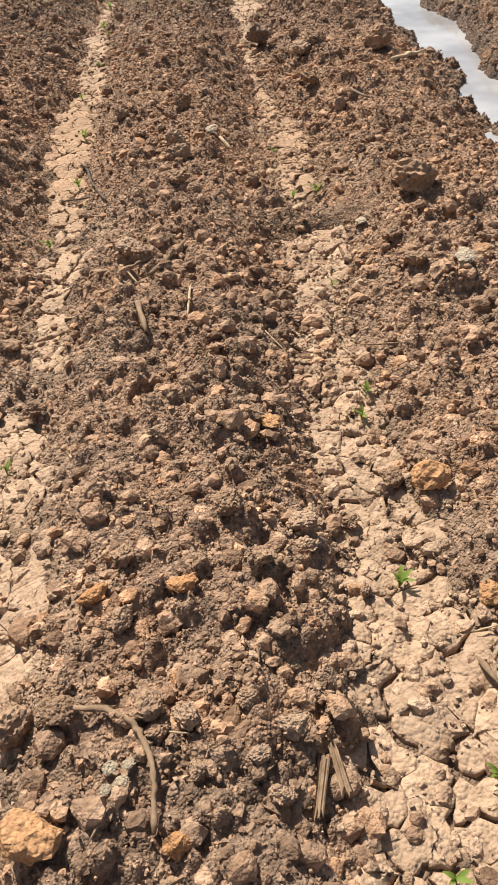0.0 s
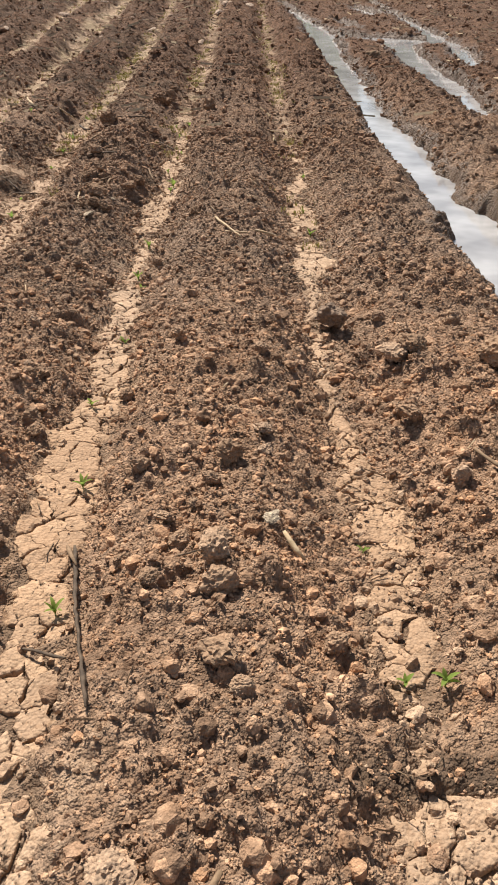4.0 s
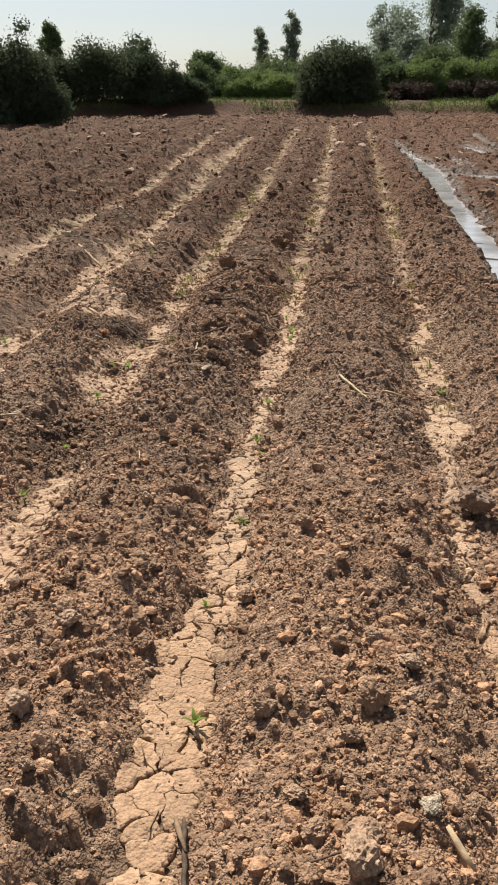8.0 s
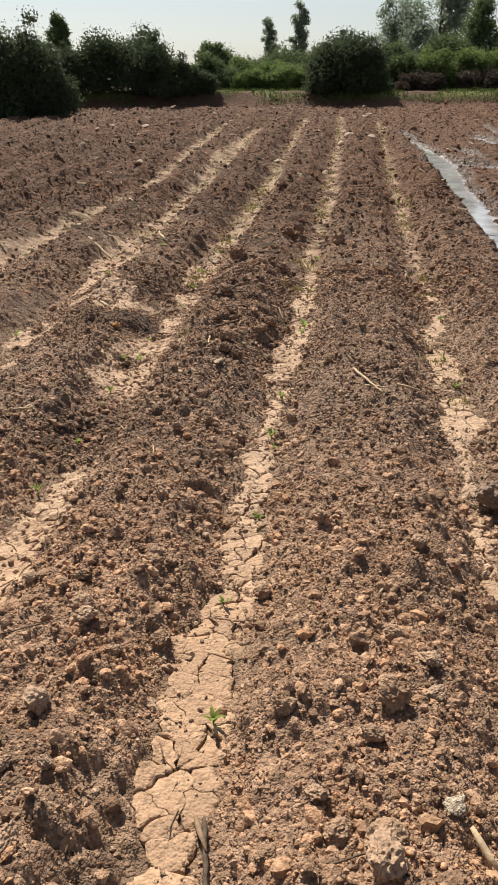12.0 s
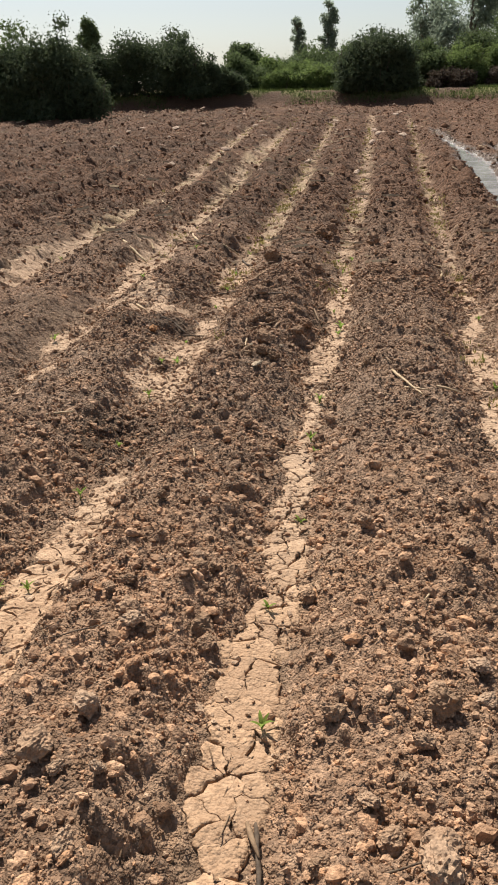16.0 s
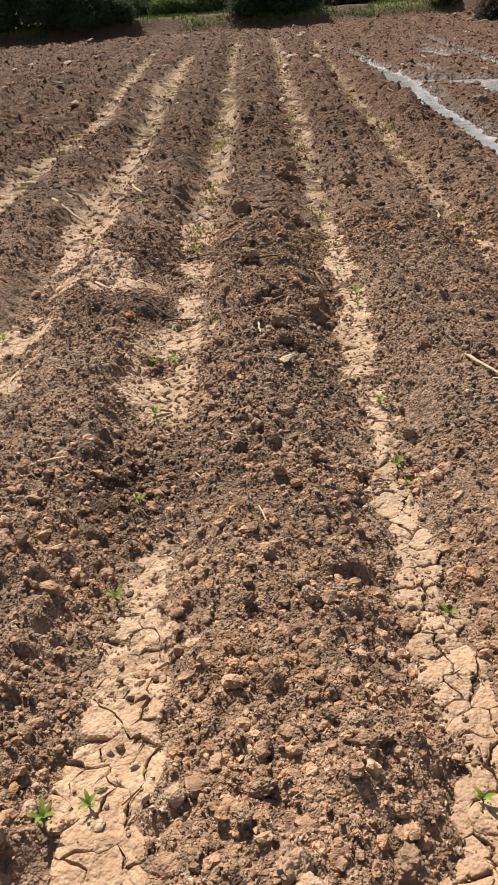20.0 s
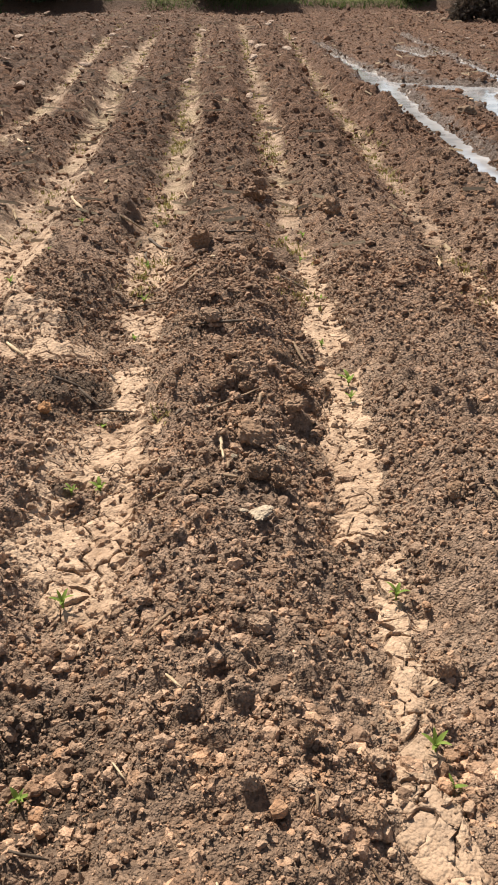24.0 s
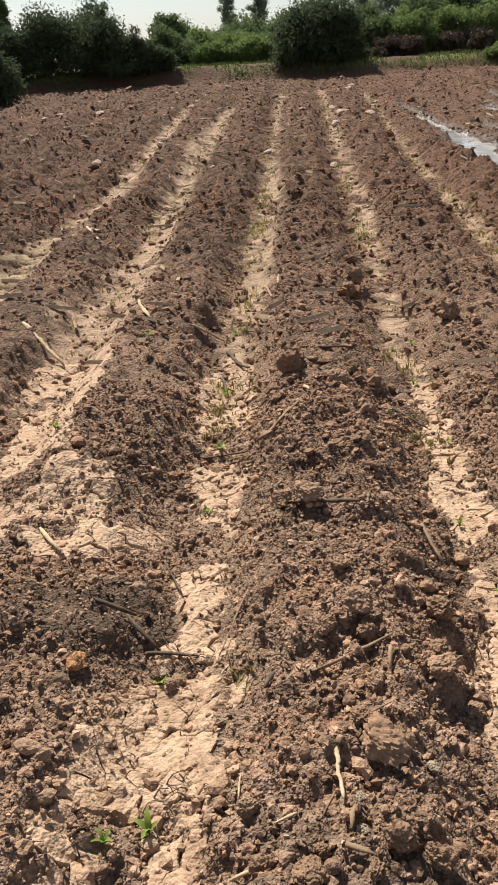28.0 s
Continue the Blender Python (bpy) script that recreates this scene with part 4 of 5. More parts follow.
# ---- sticks, stalks and straw ----
def stick_mesh(name, pts, thick, mat, gen, tip=0.7, sides=8):
    """A bent stick with a rough, tapering outline."""
    pts = [Vector(p) for p in pts]
    for _ in range(2 if len(pts) > 2 else 0):
        cut = [q for a, b in zip(pts, pts[1:]) for q in (a.lerp(b, 0.25), a.lerp(b, 0.75))]
        pts = [pts[0]] + cut[1:-1] + [pts[-1]]
    line = []
    for a, b in zip(pts, pts[1:]):
        steps = max(3, int((b - a).length / max(0.03, thick * 2.5)))
        line += [a.lerp(b, i / steps) for i in range(steps)]
    line.append(pts[-1])
    n = len(line)
    verts, faces = [], []
    for i, p in enumerate(line):
        way = (line[min(i + 1, n - 1)] - line[max(i - 1, 0)]).normalized()
        side = way.cross(Vector((0, 0, 1))).normalized()
        up = side.cross(way)
        r = thick / 2 * (1 + (tip - 1) * i / (n - 1)) * (1 + 0.16 * gen.normal())
        if i in (0, n - 1):
            r *= 0.6
        c = p + side * gen.normal() * thick * 0.12 + up * gen.normal() * thick * 0.08
        for s in range(sides):
            a = 2 * math.pi * s / sides
            q = r * (1 + 0.12 * gen.normal())
            verts.append(c + side * math.cos(a) * q + up * math.sin(a) * q * 0.85)
    for i in range(n - 1):
        for s in range(sides):
            t = (s + 1) % sides
            faces.append((i * sides + s, i * sides + t, (i + 1) * sides + t, (i + 1) * sides + s))
    ends = [verts[0:sides], verts[-sides:]]
    k = len(verts)
    verts += [sum(ends[0], Vector()) / sides, sum(ends[1], Vector()) / sides]
    last = (n - 1) * sides
    faces += [(k, (s + 1) % sides, s, k) for s in range(sides)] + [(k + 1, last + s, last + (s + 1) % sides, k + 1) for s in range(sides)]
    bm = bmesh.new()
    bv = [bm.verts.new(v) for v in verts]
    for f in faces:
        bm.faces.new([bv[i] for i in dict.fromkeys(f)])
    me = bpy.data.meshes.new(name)
    bm.to_mesh(me)
    bm.free()
    me.polygons.foreach_set("use_smooth", [True] * len(me.polygons))
    me.materials.append(mat)
    return me


def place_sticks(rows, mat, colour, seed):
    gen = np.random.default_rng(seed)
    for thick, *pts in rows:
        long = math.dist(pts[0], pts[-1])
        thick = min(max(thick * 0.95, 0.004), 0.026, 0.012 + 0.05 * long)
        big = thick > 0.013
        name = "stick" if big else "twig"
        line = [(x, y, top_z(x, y) + thick * 0.4 + (0.004 if i else 0.0)) for i, (x, y) in enumerate(pts)]
        me = stick_mesh(name, line, thick, mat, gen)
        what = "piece of broken maize stalk" if big else "thin dry twig"
        tagged(new(name, me), f"{colour} {what} lying on the soil", "stick" if big else "twig", "sticks on the field")


def wood_chip(label, ends, wide, seed):
    """A flat splintered chip of wood, grooved along its grain."""
    gen = np.random.default_rng(seed)
    (x0, y0), (x1, y1) = ends
    n, long = 14, math.dist(*ends)
    dx, dy = (x1 - x0) / long, (y1 - y0) / long
    lift = max(ground_z(x0 + (x1 - x0) * k / 4, y0 + (y1 - y0) * k / 4) for k in range(5)) + 0.004
    across = np.linspace(-0.5, 0.5, 9)
    groove = gen.normal(0, 0.0012, 9)
    frayed = gen.uniform(0, 0.022, (2, 9))
    verts, faces = [], []
    for level in (0.0, wide * 0.3):
        for i in range(n + 1):
            for k, u in enumerate(across):
                t = frayed[0, k] + (long - frayed[0, k] - frayed[1, k]) * i / n
                w = u * wide * (0.85 + 0.15 * math.sin(2.5 * t / long + seed)) + 0.004 * math.sin(9 * t)
                verts.append((x0 + dx * t - dy * w, y0 + dy * t + dx * w, lift + level * (1 - 1.4 * u * u) + groove[k] * (level > 0)))
    size = (n + 1) * 9
    for i in range(n):
        for k in range(8):
            q = i * 9 + k
            faces += [(size + q, size + q + 1, size + q + 10, size + q + 9), (q + 9, q + 10, q + 1, q)]
        faces += [(i * 9, size + i * 9, size + i * 9 + 9, i * 9 + 9), (i * 9 + 17, size + i * 9 + 17, size + i * 9 + 8, i * 9 + 8)]
    for k in range(8):
        faces += [(k + 1, size + k + 1, size + k, k), (n * 9 + k, size + n * 9 + k, size + n * 9 + k + 1, n * 9 + k + 1)]
    tagged(new("wood_chip", mesh_from("wood_chip", verts, faces, WOOD_BROWN, False)), label, "wood chip", "sticks on the field")


wood_chip("weathered grey-brown splintered wood chip lying on the soil", ((0.79, -1.44), (0.76, -1.55)), 0.021, 3)
wood_chip("weathered grey-brown split chip of wood, frayed at one end", ((0.8, -1.42), (0.81, -1.52)), 0.02, 4)
place_sticks(PALE_STICKS, WOOD_PALE, "pale straw-coloured", 21)
BROWN_STICKS = [r for r in BROWN_STICKS if r[1] != (0.79, -1.42)]
place_sticks(BROWN_STICKS, WOOD_BROWN, "weathered brown", 22)
place_sticks(DARK_STICKS, WOOD_DARK, "dark damp", 23)


def root_clump(x, y, wide, count, seed):
    """A torn-out tuft of old roots and stubble."""
    gen = np.random.default_rng(seed)
    root = tagged(new("stubble"), "dark tuft of torn-out roots and old stubble", "stubble", "stubble tufts")
    z = ground_z(x, y)
    root.matrix_world = pose(x, y, z)
    for i in range(count):
        ox, oy = gen.normal(0, wide * 0.35), gen.normal(0, wide * 0.16)
        a = gen.uniform(0, 6.28)
        reach, high = gen.uniform(0.02, 0.065), gen.uniform(0.006, 0.026)
        base = ground_z(x + ox, y + oy) - z
        line = [(ox, oy, base - 0.01), (ox + math.cos(a) * reach * 0.4, oy + math.sin(a) * reach * 0.4, base + high), (ox + math.cos(a) * reach, oy + math.sin(a) * reach, base + high * gen.uniform(-0.1, 0.9))]
        part("root", stick_mesh("root", line, gen.uniform(0.002, 0.005), WOOD_DARK if i % 3 else WOOD_BROWN, gen, 0.5, 6), root)


for k, (x, y, wide, count) in enumerate(((-0.66, 2.83, 0.2, 26), (-0.72, 4.64, 0.16, 14), (-0.8, 6.75, 0.22, 14), (0.98, 0.44, 0.2, 12), (0.93, 3.2, 0.16, 12), (-0.76, 5.42, 0.14, 12), (0.04, 4.72, 0.12, 8), (1.8, 4.75, 0.12, 9), (1.78, 5.6, 0.1, 7)) + ((-1.00, 4.65, 0.14, 12), (-0.72, 4.66, 0.12, 12), (-0.83, 4.33, 0.16, 16), (-0.68, 4.24, 0.18, 16), (-0.47, 4.54, 0.10, 8), (-0.65, 5.00, 0.12, 10), (-1.12, 4.96, 0.14, 10))):
    root_clump(x, y, wide, count, 300 + k)


def build_straw():
    """Short fibres and chips of old straw in the soil."""
    gen = np.random.default_rng(31)
    n = 1500
    x, y = spread(gen, n, -1.8, 9.0)
    z, m, p = soil_height(x, y)
    dark = humus_mask(x, y)
    keep = (gen.uniform(0, 1, n) < 0.35 + 0.9 * dark) & (p < 0.2)
    x, y, z = x[keep], y[keep], z[keep]
    n = len(x)
    a, half, wide = gen.uniform(0, math.pi, n), gen.uniform(0.008, 0.04, n), gen.uniform(0.0006, 0.0022, n)
    tilt = gen.normal(0, 0.25, n)
    ux, uy = np.cos(a), np.sin(a)
    c = np.stack([x, y, z + 0.006], 1)
    way = np.stack([ux, uy, tilt], 1) * half[:, None]
    side = np.stack([-uy, ux, np.zeros(n)], 1) * wide[:, None]
    up = np.array([0, 0, 1.0])[None] * wide[:, None] * 1.6
    ring = [c - way - side, c - way + side, c - way + up, c + way - side, c + way + side, c + way + up]
    v = np.stack(ring, 1).reshape(-1, 3)
    q = np.array([[0, 3, 5, 2], [1, 2, 5, 4], [0, 1, 4, 3]])
    f = (q[None] + 6 * np.arange(n)[:, None, None]).reshape(-1, 4)
    tagged(new("straw_bits", mesh_from("straw_bits", v, f, WOOD_BROWN, False)), "scattered short bits of old straw and roots", "straw", kind="stuff")


build_straw()


def build_far_straw():
    """Pale broken stalks strewn over the far rows."""
    gen = np.random.default_rng(33)
    n = 2600
    x, y = spread(gen, n, 6.5, 35.0)
    z, m, p = soil_height(x, y)
    keep = (p < 0.2) & (gen.uniform(0, 1, n) < 0.25 + 0.6 * smooth(2.0, -3.0, x) + 1.2 * np.maximum(fbm(x, y, 2.5, 35), 0))
    x, y, z = x[keep], y[keep], z[keep]
    n = len(x)
    a, half, wide = gen.normal(0, 0.9, n), gen.uniform(0.03, 0.13, n), gen.uniform(0.004, 0.014, n)
    way = np.stack([np.cos(a), np.sin(a), gen.normal(0, 0.15, n)], 1) * half[:, None]
    side = np.stack([-np.sin(a), np.cos(a), np.zeros(n)], 1) * wide[:, None]
    up = np.array([0, 0, 1.0])[None] * wide[:, None] * 1.6
    c = np.stack([x, y, z + 0.02], 1)
    v = np.stack([c - way - side, c - way + side, c - way + up, c + way - side, c + way + side, c + way + up], 1).reshape(-1, 3)
    q = np.array([[0, 3, 5, 2], [1, 2, 5, 4], [0, 1, 4, 3]])
    f = (q[None] + 6 * np.arange(n)[:, None, None]).reshape(-1, 4)
    tagged(new("dry_stalks", mesh_from("dry_stalks", v, f, WOOD_PALE, False)), "pale broken dry stalks strewn over the rows", "straw", kind="stuff")


build_far_straw()


# ---- seedlings ----
def blade(length, width, lean, curl, turn, base_z, steps=6):
    """A curved pointed leaf with a folded middle rib."""
    verts, faces = [], []
    c, s = math.cos(turn), math.sin(turn)
    out, up, a = 0.0, base_z, lean
    for i in range(steps + 1):
        t = i / steps
        w = width * math.sin(math.pi * (0.12 + 0.88 * t)) ** 0.8 * (1 - 0.15 * t) / 2 + 0.0004
        for side, drop in ((-1, 0.0), (0, -0.25), (1, 0.0)):
            verts.append((c * out - s * side * w, s * out + c * side * w, up + drop * w))
        out += math.sin(a) * length / steps
        up += math.cos(a) * length / steps
        a += curl / steps
    for i in range(steps):
        for k in (0, 1):
            j = i * 3 + k
            faces.append((j, j + 1, j + 4, j + 3))
    return mesh_from("leaf", verts, faces, SEEDLING)


def seedling_kind(gen, leaves, tall):
    stem_line = [(0, 0, -0.012), (gen.normal() * 0.002, gen.normal() * 0.002, tall * 0.4), (gen.normal() * 0.003, gen.normal() * 0.003, tall * 0.62)]
    root = tagged(new("seedling"), "young bright green maize seedling growing in the furrow", "seedling", "maize seedlings")
    part("stem", stick_mesh("stem", stem_line, 0.004, SEEDLING, gen), root)
    t0 = gen.uniform(0, 6.3)
    for i in range(leaves):
        me = blade(tall * gen.uniform(0.75, 1.15), tall * gen.uniform(0.2, 0.34), gen.uniform(0.25, 0.6), gen.uniform(0.7, 1.5), t0 + i * 2.4 + gen.normal() * 0.3, tall * (0.22 + 0.3 * i / leaves))
        part("leaf", me, root)
    return root


def place_seedlings():
    gen = np.random.default_rng(41)
    kinds = [seedling_kind(gen, n, h) for n, h in ((3, 0.031), (5, 0.036), (4, 0.027), (5, 0.038), (6, 0.032))]
    used = set()
    for i, (x, y) in enumerate(SEEDLINGS):
        k = int(gen.integers(0, len(kinds)))
        s = gen.uniform(0.8, 1.25) * (1.0 if y < 4.5 else 1.2)
        m = pose(x, y, ground_z(x, y) - 0.002, 0, 0, gen.uniform(0, 360))
        if k not in used:
            kinds[k].matrix_world = m
            used.add(k)
        else:
            copy_thing(kinds[k], m @ Matrix.Scale(s, 4))


place_seedlings()


def weed(x, y, tall, blades, seed):
    gen = np.random.default_rng(seed)
    root = tagged(new("weed"), "sprawling tuft of yellow-green grass on the soil", "grass tuft", "grass tufts")
    root.matrix_world = pose(x, y, ground_z(x, y))
    for i in range(blades):
        me = blade(tall * gen.uniform(0.6, 1.2), tall * 0.07, gen.uniform(0.3, 1.0), gen.uniform(0.4, 1.0), gen.uniform(0, 6.28), -0.004, 4)
        me.materials[0] = DRY_GRASS
        ob = part("blade", me, root)
        ob.matrix_basis = pose(gen.normal() * tall * 0.3, gen.normal() * tall * 0.3, 0)


for k, (x, y, tall, blades) in enumerate(((-0.55, 4.57, 0.06, 18), (1.1, 11.2, 0.1, 14), (0.12, 12.7, 0.1, 14), (-0.84, 9.4, 0.09, 14), (-0.8, 6.5, 0.06, 10), (1.08, 10.4, 0.1, 14), (1.0, 9.1, 0.1, 16), (0.1, 10.1, 0.08, 14), (-0.78, 8.2, 0.08, 12))):
    weed(x, y, tall, blades, 400 + k)


def build_tufts():
    """Thin yellowing grass along the far furrows."""
    gen = np.random.default_rng(43)
    spots = []
    for k, y0, y1, n in ((0, 5.0, 13.0, 420), (-1, 5.5, 13.0, 420), (1, 3.4, 13.0, 300), (-2, 7.0, 14.0, 160), (0, 13.0, 26.0, 300), (-1, 13.0, 30.0, 300), (1, 13.0, 26.0, 260), (-2, 14.0, 30.0, 260), (-3, 12.0, 30.0, 220)):
        y = gen.uniform(y0, y1, n)
        x = furrow(k, y) + gen.normal(0, 0.06, n)
        on = fbm(x, y, 0.7, 47) > 0.02
        spots.append(np.stack([x[on], y[on]], 1))
    p = np.concatenate(spots)
    x, y = p[:, 0], p[:, 1]
    z, _, pool = soil_height(x, y)
    vs = []
    for b in range(5):
        n = len(x)
        a, h, w = gen.uniform(0, 6.28, n), gen.uniform(0.012, 0.03, n) * (1 + 0.02 * y), gen.uniform(0.0012, 0.003, n) * (1 + 0.06 * y)
        ox, oy = x + gen.normal(0, 0.012, n), y + gen.normal(0, 0.012, n)
        lean = gen.uniform(0.2, 1.0, n) * h
        ux, uy = np.cos(a), np.sin(a)
        lo1 = np.stack([ox - uy * w, oy + ux * w, z - 0.004], 1)
        lo2 = np.stack([ox + uy * w, oy - ux * w, z - 0.004], 1)
        mid1 = np.stack([ox - uy * w * 0.8 + ux * lean * 0.3, oy + ux * w * 0.8 + uy * lean * 0.3, z + h * 0.6], 1)
        mid2 = np.stack([ox + uy * w * 0.8 + ux * lean * 0.3, oy - ux * w * 0.8 + uy * lean * 0.3, z + h * 0.6], 1)
        tip = np.stack([ox + ux * lean, oy + uy * lean, z + h], 1)
        vs.append(np.stack([lo1, lo2, mid2, mid1, tip], 1))
    v = np.concatenate(vs)
    n = len(v)
    q = np.array([[0, 1, 2], [0, 2, 3], [3, 2, 4]])
    f = (q[None] + 5 * np.arange(n)[:, None, None]).reshape(-1, 3)
    tagged(new("furrow_grass", mesh_from("furrow_grass", v.reshape(-1, 3), f, DRY_GRASS)), "sparse yellow-green grass sprouting along the furrows", "grass", kind="stuff")


build_tufts()


# ---- bushes and trees round the field ----
def crown_mesh(gen, blobs, count, leaf, mat):
    """Many small leaf sprays gathered on overlapping masses, with gaps between them."""
    blobs = np.array(blobs, float)
    area = (blobs[:, 3] * blobs[:, 5] + blobs[:, 3] * blobs[:, 4])
    which = gen.choice(len(blobs), count, p=area / area.sum())
    d = gen.normal(size=(count, 3))
    d /= np.linalg.norm(d, axis=1)[:, None]
    reach = gen.uniform(0.08, 1.0, count) ** 0.5 * (1 + 0.13 * gen.normal(size=count))
    c = blobs[which, :3] + d * blobs[which, 3:] * reach[:, None]
    c[:, 2] = np.maximum(c[:, 2], gen.uniform(0.02, 0.3, count))
    t = turned(gen, count)
    s = leaf * gen.uniform(0.6, 1.25, count) * np.clip(2.6 - 1.9 * reach, 0.75, 2.0)
    shape = np.array([(-0.5, 0, 0), (-0.1, -0.28, 0.06), (0.5, 0, -0.04), (-0.05, 0.3, 0.05), (0.05, 0.02, 0.42), (0.12, -0.05, -0.38)])
    v = np.einsum("nij,vj->nvi", t, shape) * s[:, None, None] + c[:, None]
    q = np.array([[0, 1, 2], [0, 4, 3]])
    f = (q[None] + 6 * np.arange(count)[:, None, None]).reshape(-1, 3)
    return mesh_from("crown", v.reshape(-1, 3), f, mat, False)


def tree(name, label, category, x, y, height, width, mat, seed, dense=1.0, trunk_share=0.35, thick=None, slim=False, sink=0.1, leaf=0.16, group="trees round the field"):
    gen = np.random.default_rng(seed)
    root = tagged(new(name), label, category, group)
    z = float(rise(np.array([y]))[0]) + float(bank(np.array([x]), np.array([y]))[0])
    root.matrix_world = pose(x, y, z - sink)
    thick = thick or 0.04 + 0.02 * height
    lean = gen.normal(0, 0.04 * height, 2)
    top = Vector((lean[0], lean[1], height * 0.86))
    part("trunk", stick_mesh("trunk", [(0, 0, -0.2), top * 0.35 + Vector((gen.normal() * 0.06, 0, 0)), top * 0.7, top], thick * 2, BARK, gen, 0.25), root)
    blobs = []
    levels = 11 if slim else 5
    for i in range(levels):
        share = trunk_share + (0.92 - trunk_share) * i / (levels - 1)
        for j in range(3 if slim else 4):
            a = gen.uniform(0, 6.28)
            swell = math.sin(math.pi * (0.28 + 0.55 * i / (levels - 1)))
            out = width * (0.30 if slim else 0.36) * swell * gen.uniform(0.4, 1.15)
            c = Vector((math.cos(a) * out + top.x * share, math.sin(a) * out * 0.8 + top.y * share, height * share * gen.uniform(0.9, 1.06)))
            r = width * (gen.uniform(0.10, 0.2) if slim else gen.uniform(0.15, 0.27)) * (0.75 + 0.5 * swell)
            blobs.append((*c, r, r, min(r * gen.uniform(0.7, 1.3), height * 0.2)))
            if j < 2:
                start = top * max(0.12, share - 0.22)
                part("limb", stick_mesh("limb", [start, start.lerp(c, 0.55) + Vector((0, 0, 0.05 * height)), c], thick * 0.8, BARK, gen, 0.3, 6), root)
    part("crown", crown_mesh(gen, blobs, int(2300 * dense * (1 + width * height * 0.14)), leaf, mat), root)
    return root


def bush(label, x, y, height, width, mat, seed, dense=1.1, category="bush", leaf=0.12, group="bushes round the field"):
    gen = np.random.default_rng(seed)
    root = tagged(new("bush"), label, category, group)
    z = float(rise(np.array([y]))[0]) + float(bank(np.array([x]), np.array([y]))[0])
    root.matrix_world = pose(x, y, z - 0.12)
    blobs = []
    n = 7 + int(width * 2.2)
    for i in range(n):
        u = gen.uniform(-1, 1)
        dome = math.sqrt(max(0.05, 1 - u * u))
        h = height * (0.35 + 0.6 * dome) * gen.uniform(0.78, 1.08)
        r = min(width * 0.2, h * 0.42) * gen.uniform(0.55, 1.15)
        blobs.append((u * (width / 2 - r * 0.7), gen.normal() * width * 0.12, max(r * 0.6, h - r * gen.uniform(0.8, 1.6)), r, r, r))
    for i in range(n):
        u = gen.uniform(-0.9, 0.9)
        r = height * 0.22
        blobs.append((u * (width / 2 - r * 0.5), gen.normal() * width * 0.12, r * gen.uniform(0.5, 1.4), r * 1.2, r, r))
    for i in range(n):
        u = gen.uniform(-0.8, 0.8)
        r = height * 0.24
        blobs.append((u * (width / 2 - r * 0.6), gen.normal() * width * 0.1, height * gen.uniform(0.42, 0.68) * (1 - 0.3 * u * u), r * 1.1, r, r))
    for i in range(5):
        u = gen.uniform(-0.35, 0.35) * width
        tip = (u * 1.3, gen.normal() * 0.12 * width, height * gen.uniform(0.55, 0.75))
        part("stem", stick_mesh("stem", [(u * 0.6, 0, -0.1), (u, 0, height * 0.35), tip], 0.05 + 0.012 * height, BARK, gen, 0.3, 6), root)
    part("crown", crown_mesh(gen, blobs, int(dense * 1950 * (1 + width * height * 0.28)), leaf, mat), root)
    return root


DARK_BUSH = "dense dark green bush at the field edge"
GREEN_BUSH = "leafy green bush on the bank at the field edge"
HEDGE = [
    (DARK_BUSH, -11.3, 30.0, 3.60, 2.8, LEAF_DARK, 101), (DARK_BUSH, -12.9, 30.5, 3.50, 2.6, LEAF_MID, 102), (DARK_BUSH, -10.2, 29.8, 1.90, 1.6, LEAF_DARK, 103),
    (DARK_BUSH, -10.5, 36.9, 2.95, 3.4, LEAF_DARK, 104), (DARK_BUSH, -8.5, 37.0, 2.8, 2.8, LEAF_DARK, 105), (DARK_BUSH, -11.9, 36.8, 2.4, 1.9, LEAF_DARK, 106), (DARK_BUSH, -7.3, 37.3, 1.8, 1.8, LEAF_DARK, 107),
    (GREEN_BUSH, -6.6, 40.5, 1.95, 1.8, LEAF_MID, 108), (GREEN_BUSH, -5.3, 41.5, 1.68, 2.2, LEAF_LIGHT, 109), (GREEN_BUSH, -3.8, 41.2, 1.57, 2.4, LEAF_LIGHT, 110), (GREEN_BUSH, -2.6, 41.0, 1.57, 1.9, LEAF_MID, 111),
    (DARK_BUSH, -0.25, 37.3, 3.0, 3.2, LEAF_DARK, 112), (DARK_BUSH, -1.2, 37.3, 2.35, 1.5, LEAF_DARK, 113), (DARK_BUSH, 0.75, 37.4, 2.35, 1.5, LEAF_DARK, 114),
]
HEDGE += [
    (GREEN_BUSH, 2.2, 40.6, 1.90, 2.2, LEAF_MID, 115), (GREEN_BUSH, 3.6, 40.2, 2.13, 2.2, LEAF_LIGHT, 116), (GREEN_BUSH, 5.0, 40.4, 2.13, 2.4, LEAF_LIGHT, 117), (GREEN_BUSH, 6.5, 40.0, 2.24, 2.4, LEAF_LIGHT, 118), (GREEN_BUSH, 8.2, 40.0, 2.46, 2.6, LEAF_MID, 119),
    (DARK_BUSH, 3.0, 39.4, 1.12, 2.4, LEAF_BROWN, 120), (DARK_BUSH, 5.6, 39.3, 1.12, 2.6, LEAF_BROWN, 121), (GREEN_BUSH, -4.4, 43.0, 1.79, 3.0, LEAF_MID, 122), (DARK_BUSH, -13.6, 37.0, 2.6, 3.0, LEAF_DARK, 123),
]
